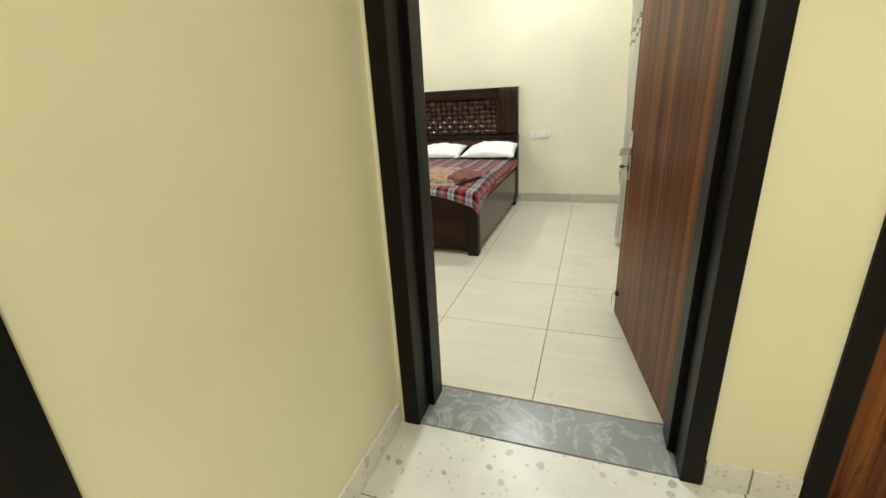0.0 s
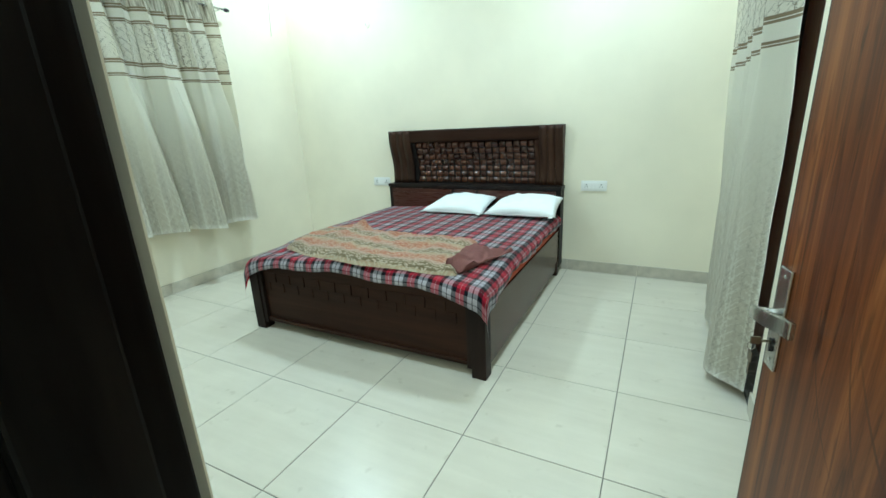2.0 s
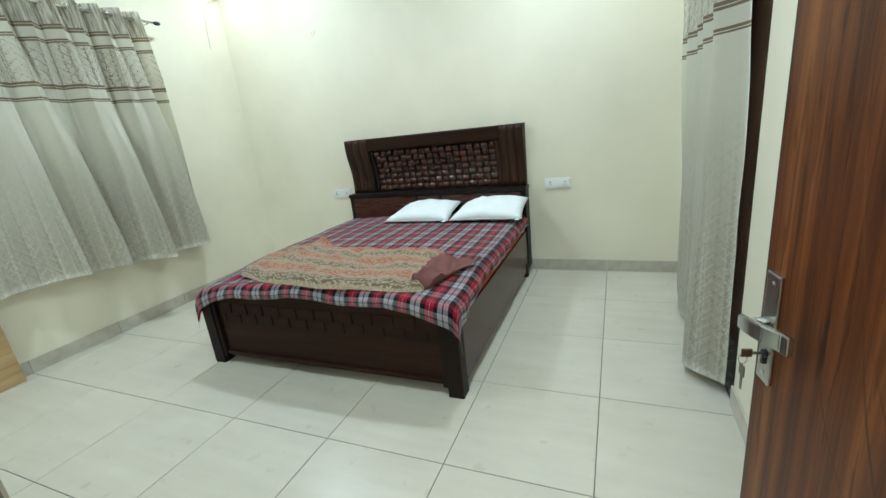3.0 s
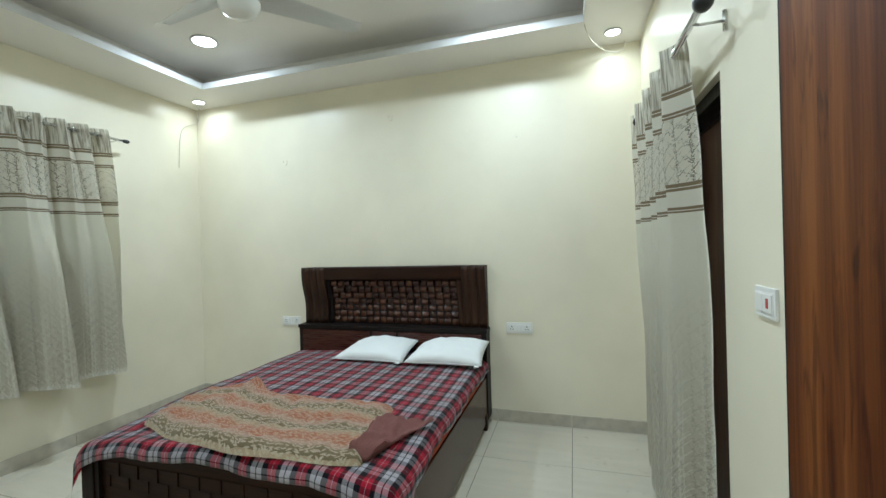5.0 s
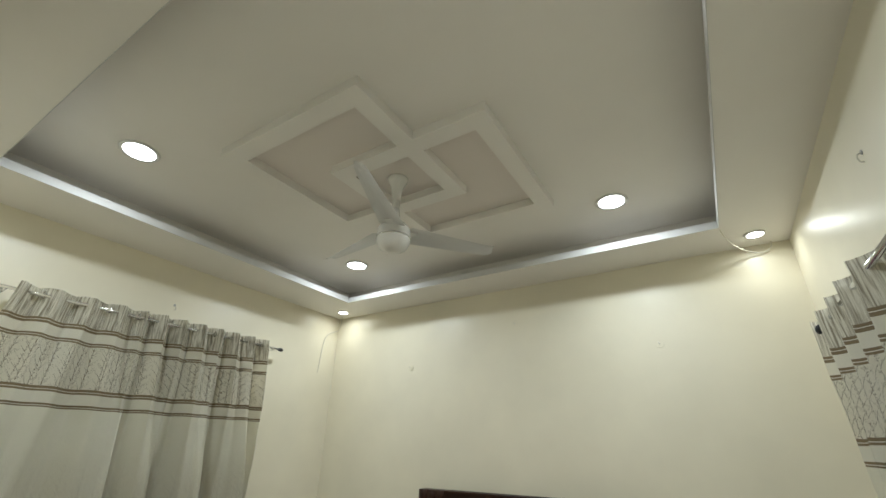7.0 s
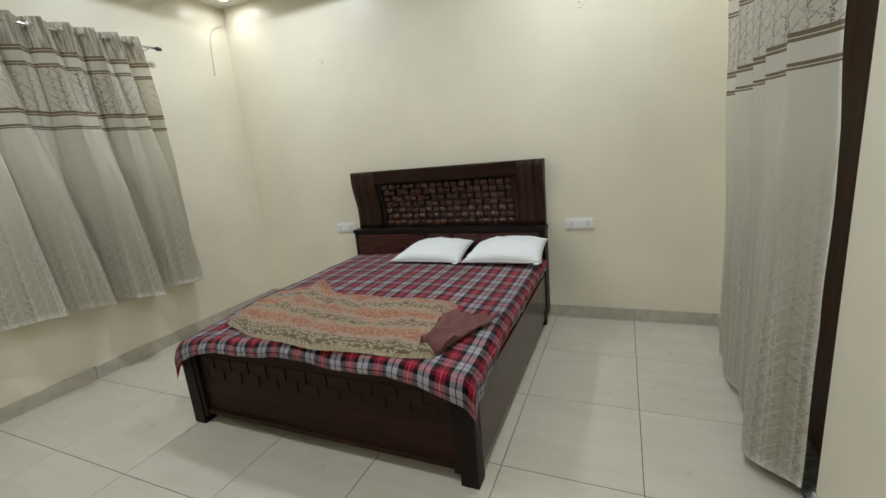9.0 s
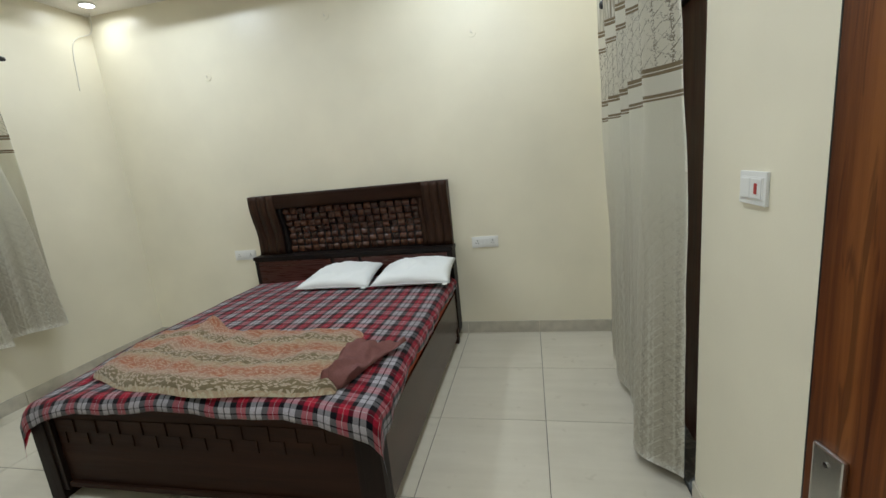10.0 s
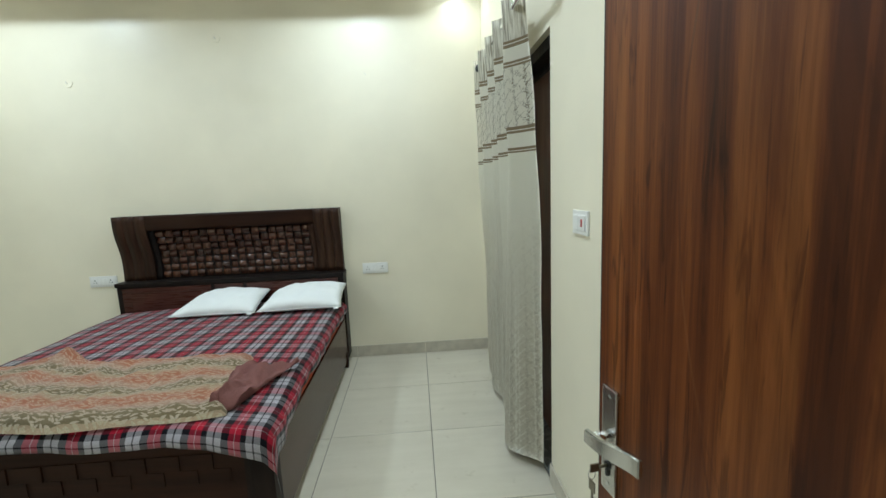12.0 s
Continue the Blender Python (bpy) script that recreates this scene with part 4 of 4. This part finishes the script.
def blanket():
    """A folded printed blanket lying across the foot of the bed, with a rose-coloured end."""
    ob = thing("blanket", "folded cream and peach leaf-print blanket with rose lining", "blanket", (-1.65, 4.05, 0.59))
    x0, x1 = -2.43, -1.04

    def edge(s, t):
        """Uneven outline."""
        x = x0 + (x1 - x0) * s
        lowy = 3.615 + (0.19 * ((0.57 - s) / 0.57) ** 2 if s < 0.57 else 0.10 * ((s - 0.57) / 0.43) ** 2) + 0.008 * math.sin(s * 19)
        topy = 4.27 - 0.03 * s + 0.012 * math.sin(s * 9) + 0.008 * math.sin(s * 23) + 0.13 * math.exp(-((s - 0.22) / 0.10) ** 2)
        x += -0.03 * math.sin(t * 3) * (1 - s) + 0.05 * (t - 0.5) * (s - 0.5) - 0.10 * t * s
        return x, lowy + (topy - lowy) * t

    def place(s, t):
        x, y = edge(s, t)
        rim = min(1.0, min(s, 1 - s) / 0.06, t / 0.13, (1 - t) / 0.08)
        rim = max(0.0, rim)
        round_ = math.sqrt(max(0.0, 1 - (1 - rim) ** 2))
        e = (x - BXC) / 0.9
        near = max(0.0, min(1.0, (4.25 - y) / 0.6))
        base = -0.010 - 0.062 * e * e * near * near * (3 - 2 * near)
        lump = 0.011 * noise.noise((x * 26, y * 20, 7.0)) + 0.020 * noise.noise((x * 4.2, y * 4.5, 0.4)) + 0.022 * noise.noise((x * 9, y * 7, 2.0))
        knot = 0.046 * math.exp(-((s - 0.235) / 0.045) ** 2 - ((t - 0.93) / 0.06) ** 2)
        return (x + 1.65, y - 4.05, base + 0.012 + round_ * (0.047 + lump) + knot)

    part("folded_cloth", sheet(90, 60, place, lambda s, t: (s * 1.3, t * 0.8), 0.006), BLANKET, ob)

    def tail(s, t):
        x = -1.125 + (0.085 + 0.165 * t ** 0.9) * s + 0.012 * math.sin(s * 9 + t * 5)
        y = 3.735 + 0.33 * t + 0.07 * s * t + 0.03 * s + 0.012 * math.sin(s * 7)
        rim = max(0.0, min(1.0, (1 - s) / 0.06, t / 0.07, (1 - t) / 0.06))
        r = math.sqrt(max(0.0, 1 - (1 - rim) ** 2))
        e = (x - BXC) / 0.9
        near = max(0.0, min(1.0, (4.25 - y) / 0.6))
        base = -0.004 - 0.062 * e * e * near * near * (3 - 2 * near)
        roll = 0.030 * math.exp(-((t - 0.14) / 0.12) ** 2) * (1 - 0.5 * s) + 0.022 * math.exp(-((s - 0.42) / 0.10) ** 2) * (1 - t)
        crease = 0.030 * noise.noise((x * 18, y * 9, 5.0)) + 0.016 * noise.noise((x * 36, y * 26, 1.0))
        return (x + 1.65, y - 4.05, base + 0.008 + r * (0.022 + 0.022 * (1 - s) + roll + crease))

    part("rose_end", sheet(36, 36, tail, lambda s, t: (s * 0.3, t * 0.5), 0.006), ROSE_CLOTH, ob, "dusty rose lining turned out at the end")
    return ob


blanket()


# ---- curtains ----
def rod(name, a, b, r, label, ball):
    ob = thing(name, label, "curtain rod")
    bm = bmesh.new()
    tube(bm, [a, b], r, 16)
    part("pole", bm, CHROME, ob)
    d = (Vector(b) - Vector(a)).normalized()
    for end, sg in ((Vector(a), -1), (Vector(b), 1)):
        bm = bmesh.new()
        prof = [(0.0, 0.5), (0.008, 0.7), (0.02, 1.0), (0.03, 0.6)] if not ball else [(0.0, 0.55), (0.012, 0.95), (0.03, 1.0), (0.048, 0.85), (0.058, 0.35)]
        tube(bm, [end + d * sg * k for k, _ in prof], [ball * q if ball else 0.022 * q for _, q in prof], 18)
        part("finial", bm, BLACK if ball else STEEL, ob, "black knob" if ball else "")
    return ob


def bracket(ob, x, y, z, wall_x):
    bm = bmesh.new()
    sg = 1 if wall_x > x else -1
    tube(bm, [(x, y, z - 0.012), (x + sg * 0.02, y, z - 0.016), (wall_x - sg * 0.004, y, z - 0.016)], 0.005, 8)
    tube(bm, [(wall_x - sg * 0.006, y, z - 0.05), (wall_x - sg * 0.006, y, z + 0.02)], 0.008, 8)
    part("bracket", bm, STEEL, ob)


def curtain_panel(name, axis_x, ya, yb, ztop, bottom, folds, depth, cloth, label, rings, seed=0.0, wide_k=1.5, swing=1.15, belly=0.0, lean=0.0, bow=0.0):
    """Eyelet curtain hanging along y at x = axis_x. bottom(s) gives the hem's (y, z, dx) at s from 0 to 1."""
    ob = thing(name, label, "curtain", (axis_x, (ya + yb) / 2, ztop))
    ox, oy, oz = ob.location
    length = cloth

    def place(s, t):
        by, bz, bdx = bottom(s)
        g = t ** (swing + (1.15 - swing) * min(1.0, s * 3))
        y = (ya + (yb - ya) * s) * (1 - g) + by * g
        z = ztop * (1 - t) + bz * t
        ph = s * folds * 2 * math.pi + seed + 0.9 * noise.noise((s * 4, t * 1.2, seed)) * t
        amp = depth * (1 - 0.80 * min(1.0, t * 1.5))
        # below, broad flat falls that overlap in sharp creases
        q = (s * folds * 0.42 + 0.27 * seed + lean * t + 0.16 * noise.noise((s * 2, t * 0.8, seed + 5))) % 1.0
        fall = q / 0.68 if q < 0.68 else (1 - q) / 0.32
        fall = 0.5 * fall + 0.5 * fall * fall * (3 - 2 * fall)
        wide = wide_k * depth * min(1.0, t * 1.7) * (fall - 0.34)
        x = axis_x + amp * math.sin(ph) + wide + bdx * g + 0.010 * noise.noise((s * 9, t * 7, seed))
        y += 0.25 * amp * math.sin(2 * ph) - belly * math.sin(math.pi * min(1.0, t * 1.05)) ** 1.5 * max(0.0, 1 - s * 5)
        y += bow * math.sin(math.pi * min(1.0, t)) ** 0.7 * s ** 3
        z += 0.010 * math.cos(ph) * (1 - t) ** 3 * 0.6
        return (x - ox, y - oy, z - oz)

    bm = sheet(int(folds * 22) + 8, 44, place, lambda s, t: (s * length, t * (ztop - bottom(s)[1])), 0.002)
    part("cloth", bm, CURTAIN, ob)
    for k in range(rings):
        s = (k + 0.5) / rings
        bm = bmesh.new()
        y = ya + (yb - ya) * s - oy
        pts = [(0.020 * math.cos(a) * 0.4, y + 0.004 * math.cos(a), -0.045 + 0.022 * math.sin(a)) for a in [2 * math.pi * i / 16 for i in range(17)]]
        tube(bm, pts, 0.0035, 6, False)
        part("eyelet", bm, STEEL, ob)
    return ob


RX = -3.825
window_rod = rod("window_curtain_rod", (RX, 2.70, 2.475), (RX, 4.755, 2.475), 0.011, "thin steel curtain rod with dark knobs and wall brackets", 0.017)
for y in (2.76, 4.70):
    bracket(window_rod, RX, y, 2.475, XW)


def hem_left(s):
    return 2.50 + (3.66 - 2.50) * s, 0.655 - 0.075 * s + 0.012 * math.sin(s * 9), 0.03 * math.sin(s * 3)


def hem_right(s):
    return 3.63 + (4.72 - 3.63) * s, 0.575 - 0.050 * s + 0.018 * math.sin(s * 8), 0.02


curtain_panel("window_curtain", RX, 2.80, 3.55, 2.525, hem_left, 4, 0.036, 1.25, "grey-beige curtain with striped bands and a twig print", 8, seed=0.4, wide_k=2.8, lean=-0.12)
curtain_panel("window_curtain", RX, 3.52, 4.60, 2.525, hem_right, 7, 0.052, 1.60, "grey-beige curtain with striped bands gathered in deep folds", 12, seed=1.3, wide_k=4.2, lean=-0.35, bow=0.047)

DX = 0.265
door_rod = rod("door_curtain_rod", (DX, 3.70, 2.255), (DX, 5.06, 2.255), 0.013, "steel curtain rod with a black ball end above the door", 0.032)
for y in (3.80, 5.02):
    bracket(door_rod, DX, y, 2.255, XE)


def hem_door(s):
    # loose near edge swings forward over the floor
    y = 3.945 + (5.06 - 3.945) * s
    dx = 0.065 * math.exp(-(s / 0.05) ** 2) - 0.075 * math.exp(-((s - 0.17) / 0.10) ** 2)
    return y, 0.055, dx


curtain_panel("door_curtain", DX, 4.05, 5.13, 2.305, hem_door, 4.5, 0.045, 1.45, "grey-beige door curtain with striped bands and woven twigs", 9, seed=2.2, wide_k=0.6, swing=0.62, belly=0.06)


# ---- wall plates, hooks, cables ----
def wall_plate(name, place, w, h, modules, label, red=False):
    """Local x along the wall, z up, y out of the wall towards -y."""
    ob = thing(name, label, "switchboard")
    ob.matrix_world = place
    bm = bmesh.new()
    box(bm, -w / 2, w / 2, -0.009, 0.0, -h / 2, h / 2, bevel=0.003)
    part("plate", bm, WHITE_PLASTIC, ob)
    bm = bmesh.new()
    box(bm, -w / 2 + 0.012, w / 2 - 0.012, -0.0105, -0.007, -h / 2 + 0.014, h / 2 - 0.014, bevel=0.001)
    part("inner_frame", bm, WHITE_PLASTIC, ob)
    x = -w / 2 + 0.015
    usable = w - 0.030
    total = sum(m[1] for m in modules)
    for kind, width in modules:
        ww = usable * width / total
        bm = bmesh.new()
        g = box(bm, x + 0.001, x + ww - 0.001, -0.0135, -0.0085, -h / 2 + 0.018, h / 2 - 0.018, bevel=0.0012)
        m = part("socket" if kind == "socket" else "switch", bm, WHITE_PLASTIC, ob)
        if kind == "socket":
            bm = bmesh.new()
            for dx, dz, r in ((0, 0.012, 0.005), (-0.010, -0.008, 0.004), (0.010, -0.008, 0.004)):
                tube(bm, [(x + ww / 2 + dx, -0.0130, dz), (x + ww / 2 + dx, -0.0148, dz)], r, 10)
            part("socket_holes", bm, BLACK, m)
        if kind == "red":
            bm = bmesh.new()
            box(bm, x + ww * 0.42, x + ww * 0.66, -0.0148, -0.012, -h / 2 + 0.030, h / 2 - 0.030, bevel=0.001)
            part("indicator", bm, RED_PLASTIC, m, "red indicator lens")
        x += ww
    return ob


LONG = [("socket", 2), ("switch", 1), ("switch", 1), ("socket", 2)]
wall_plate("socket_plate", pose(-0.600, YN, 0.790), 0.215, 0.090, LONG, "white plate with sockets and switches beside the bed")
wall_plate("socket_plate", pose(-2.830, YN, 0.795), 0.215, 0.090, LONG, "white plate with sockets partly behind the headboard")
wall_plate("switch_plate", pose(XE, 3.532, 1.302, 0, 0, -90), 0.136, 0.088, [("switch", 1), ("red", 1.2)], "white switch plate with a red indicator by the door")


def round_cap(x, z):
    ob = thing("conduit_cap", "small painted-over round cap on the wall", "wall cap", (x, YN, z), group="wall caps")
    bm = bmesh.new()
    tube(bm, [(0, 0, 0), (0, -0.006, 0)], 0.032, 20)
    part("cap", bm, ROOM_PAINT, ob)
    bm = bmesh.new()
    tube(bm, [(-0.01, -0.006, 0.012), (-0.006, -0.016, 0.004), (0.002, -0.014, -0.008)], 0.003, 6)
    part("hook", bm, WIRE, ob)


for cx, cz in ((-0.575, 2.375), (-2.86, 2.365), (-1.715, 2.67)):
    round_cap(cx, cz)


def wall_hook(x, y, z, out):
    """A small wall mark built as a bent wire; out is the way from the wall."""
    ob = thing("wall_hook", "small mark on the painted wall, built as a bent wire hook", "hook", (x, y, z), group="wall hooks")
    bm = bmesh.new()
    tube(bm, [(0, 0, 0.0), (out * 0.014, 0.002, -0.004), (out * 0.018, 0.006, -0.020), (out * 0.012, 0.010, -0.034), (out * 0.004, 0.004, -0.040)], 0.0028, 6)
    part("wire", bm, WIRE, ob)
    bm = bmesh.new()
    tube(bm, [(-out * 0.002, 0, 0), (out * 0.003, 0, 0)], 0.010, 12)
    part("plug", bm, GREY_PLASTIC, ob, "grey wall plug")


# the east one stands in for a faint scuff-like mark
wall_hook(XE, 4.042, 2.686, -1)
wall_hook(XW, 3.778, 2.664, 1)


def cable(points, r, material, label):
    bm = bmesh.new()
    pts = [Vector(p) for p in points]
    smooth = []
    for i in range(len(pts) - 1):
        p0, p1, p2, p3 = pts[max(i - 1, 0)], pts[i], pts[i + 1], pts[min(i + 2, len(pts) - 1)]
        for k in range(8):
            t = k / 8
            smooth.append(0.5 * ((2 * p1) + (p2 - p0) * t + (2 * p0 - 5 * p1 + 4 * p2 - p3) * t * t + (3 * p1 - p0 - 3 * p2 + p3) * t ** 3))
    smooth.append(pts[-1])
    tube(bm, smooth, r, 8)
    return tagged(part("cable", bm, material), label, "cable")


cable([(-0.05, 5.195, 3.065), (-0.03, 5.26, 2.985), (0.02, 5.40, 2.955), (0.12, 5.56, 2.945), (0.20, 5.605, 2.94), (0.25, 5.60, 2.965), (0.26, 5.585, 3.008)], 0.004, WIRE, "loose pale cable looping from the ceiling edge")
cable([(-3.86, 5.58, 3.012), (-3.90, 5.61, 2.93), (-3.93, 5.60, 2.86), (-3.935, 5.48, 2.80), (-3.938, 5.42, 2.70), (-3.943, 5.40, 2.45), (-3.945, 5.395, 2.36)], 0.004, WIRE, "loose pale cable hanging in the corner of the walls")


# ---- ceiling lamps and fan ----
def downlight(x, y, z, r, glow_mat, name, label, group):
    ob = thing(name, label, "ceiling light", (x, y, z), group=group)
    bm = bmesh.new()
    lathe(bm, [(r, 0.0), (r * 1.22, -0.002), (r * 1.25, -0.008), (r * 1.08, -0.012), (r, -0.008)], sides=36)
    part("trim_ring", bm, WHITE_PLASTIC, ob)
    bm = bmesh.new()
    lathe(bm, [(r * 0.99, -0.001), (r * 0.99, -0.010)], sides=36)
    part("diffuser", bm, glow_mat, ob, "lit white diffuser")
    return ob


for lx, ly in TRAY_LAMPS:
    downlight(lx, ly, ZT, 0.085, LAMP_GLOW, "downlight", "round white LED downlight, lit, in the ceiling tray", "tray downlights")
for lx, ly in SOFFIT_LAMPS:
    downlight(lx, ly, ZS, 0.05, SPOT_GLOW, "spotlight", "small round warm spotlight, lit, in the soffit corner", "soffit spotlights")
# fixture for the unseen hall source; its shape and place are assumed
downlight(0.75, -0.1, 3.0, 0.16, UNSEEN_HALL_GLOW, "unseen_hall_light", "unseen warm ceiling light, assumed overhead to light the hall", "")


def fan():
    cx, cy = -1.745, 3.865
    ob = thing("ceiling_fan", "white three-bladed ceiling fan at rest on a short rod", "ceiling fan", (cx, cy, ZT - 0.005))
    bm = bmesh.new()
    lathe(bm, [(0.066, 0.0), (0.066, -0.012), (0.056, -0.030), (0.038, -0.070), (0.029, -0.115), (0.025, -0.16)], sides=28)
    part("canopy", bm, FAN_WHITE, ob)
    bm = bmesh.new()
    tube(bm, [(0, 0, -0.10), (0, 0, -0.33)], 0.023, 16)
    part("down_rod", bm, FAN_WHITE, ob)
    bm = bmesh.new()
    lathe(bm, [(0.025, -0.22), (0.031, -0.28), (0.038, -0.315), (0.046, -0.340)], sides=24)
    part("lower_cup", bm, FAN_WHITE, ob)
    bm = bmesh.new()
    lathe(bm, [(0.05, -0.335), (0.084, -0.345), (0.100, -0.375), (0.103, -0.425), (0.098, -0.462), (0.080, -0.492), (0.04, -0.512), (0.004, -0.516)], sides=36)
    part("motor", bm, FAN_WHITE, ob)
    bm = bmesh.new()
    lathe(bm, [(0.1005, -0.422), (0.1045, -0.425), (0.1040, -0.433), (0.1000, -0.436)], sides=36)
    part("motor_band", bm, STEEL, ob)
    for ang in (54, 172, 295):
        n, m = 16, 5
        bm = bmesh.new()
        vs = []
        for i in range(n + 1):
            s = i / n
            r = 0.09 + 0.58 * s
            w = 0.080 - 0.042 * s - 0.010 * max(0, (s - 0.93) / 0.07) ** 2
            off = 0.012 - 0.022 * s
            lift = 0.014 * max(0, (s - 0.9) / 0.1) ** 2 - 0.01 * s
            row = []
            for j in range(m + 1):
                q = j / m * 2 - 1
                row.append(bm.verts.new((r, off + q * w, -0.372 + lift - 0.016 * q - 0.010 * q * q + 0.004 * s)))
            vs.append(row)
        for i in range(n):
            for j in range(m):
                f = bm.faces.new((vs[i][j], vs[i + 1][j], vs[i + 1][j + 1], vs[i][j + 1]))
        bmesh.ops.solidify(bm, geom=bm.faces[:], thickness=0.008)
        bmesh.ops.recalc_face_normals(bm, faces=bm.faces[:])
        blade = part("blade", bm, FAN_WHITE, ob)
        blade.matrix_basis = pose(0, 0, 0, 0, 0, ang)
        bm = bmesh.new()
        box(bm, 0.075, 0.15, -0.022, 0.022, -0.376, -0.366, bevel=0.003)
        arm = part("blade_arm", bm, FAN_WHITE, blade)
    return ob


fan()


# ---- boards leaning under the window ----
def board(name, y0, y1, h, th, material, label):
    ob = thing(name, label, "board", (XW, (y0 + y1) / 2, 0))
    bm = bmesh.new()
    lean = 0.06
    g = box(bm, 0.014, 0.014 + th, -(y1 - y0) / 2, (y1 - y0) / 2, 0.0, h, bevel=0.003)
    for v in bm.verts:
        v.co.x += lean * (1 - v.co.z / h)
    part("panel", bm, material, ob)


board("tan_board", 2.74, 3.13, 0.70, 0.018, PLY, "tan plywood board leaning on the wall under the curtain")
board("brown_board", 2.42, 2.735, 0.68, 0.022, RED_BOARD, "red-brown board leaning on the wall beside the plywood")


# ---- floors and skirtings, tile by tile ----
def tiled_floor(name, x0, x1, y0, y1, gx, gy, size, material, label, joint=0.0038):
    """A grey bed of grout with tiles on it; gx, gy are one joint's place."""
    base = structure(name, GROUT, [(x0, x1, y0, y1, -0.06, -0.0025)], label, "floor")
    cache = {}
    first_x, first_y = gx - math.ceil((gx - x0) / size) * size, gy - math.ceil((gy - y0) / size) * size
    i = first_x
    while i < x1 - 0.01:
        j = first_y
        while j < y1 - 0.01:
            ax, bx = max(i, x0) + joint / 2, min(i + size, x1) - joint / 2
            ay, by = max(j, y0) + joint / 2, min(j + size, y1) - joint / 2
            w, d = round(bx - ax, 4), round(by - ay, 4)
            if w > 0.02 and d > 0.02:
                if (w, d) not in cache:
                    bm = bmesh.new()
                    g = box(bm, -w / 2, w / 2, -d / 2, d / 2, -0.010, 0.0)
                    edges = [e for e in bm.edges if all(v.co.z > -0.001 for v in e.verts)]
                    bmesh.ops.bevel(bm, geom=edges, offset=0.0015, segments=1, affect="EDGES")
                    me = bpy.data.meshes.new("tile")
                    bm.to_mesh(me)
                    bm.free()
                    me.materials.append(material)
                    cache[w, d] = me
                t = new("tile", cache[w, d])
                t.parent = base
                t.location = ((ax + bx) / 2, (ay + by) / 2, 0)
            j += size
        i += size
    return base


tiled_floor("floor", XW, XE, 1.987, YN, -0.2, 5.0, 0.6, FLOOR_TILE, "pale beige-grey glazed floor tiles with dark joints")
tiled_floor("floor_hall", HX0, HX1, HY0, YH, 0.49, 1.40, 1.2, TERRAZZO, "white terrazzo floor tiles with grey chips")


def skirting(name, runs, material, label, h=0.100, th=0.012):
    """runs: (x0, y0, x1, y1, nx, ny): along a wall, with the way out of the wall."""
    base = thing(name, label, "skirting", kind="structure")
    for x0, y0, x1, y1, nx, ny in runs:
        length = math.hypot(x1 - x0, y1 - y0)
        ux, uy = (x1 - x0) / length, (y1 - y0) / length
        a = 0.0
        while a < length - 0.01:
            b = min(a + 0.6, length)
            bm = bmesh.new()
            box(bm, 0.0015, b - a - 0.0015, 0, th, 0.0, h, bevel=0.003)
            ob = part("skirting_tile", bm, material, base)
            ob.matrix_basis = Matrix(((ux, nx, 0, x0 + ux * a), (uy, ny, 0, y0 + uy * a), (0, 0, 1, 0), (0, 0, 0, 1)))
            a = b


skirting("baseboard", [(-0.8, YN, XW, YN, 0, -1), (-0.8, YN, XE, YN, 0, -1), (XW, 5.0, XW, YS, 1, 0), (XW, 5.0, XW, YN, 1, 0), (XE, BY0, XE, YS, -1, 0), (XE, BY1, XE, YN, -1, 0), (OX0 - 0.01, YS, XW, YS, 0, 1)],
         SKIRT, "beige-grey tile skirting along the bedroom walls")
skirting("baseboard_hall", [(HX0, YH - 0.02, HX0, 0.785, 1, 0), (OX1 + 0.125, YH, OX1 + 0.002, YH, 0, -1), (OX1 + 0.127, YH, 0.623, YH, 0, -1), (1.627, YH, HX1, YH, 0, -1)],
         TERRAZZO, "white terrazzo skirting along the hall walls")
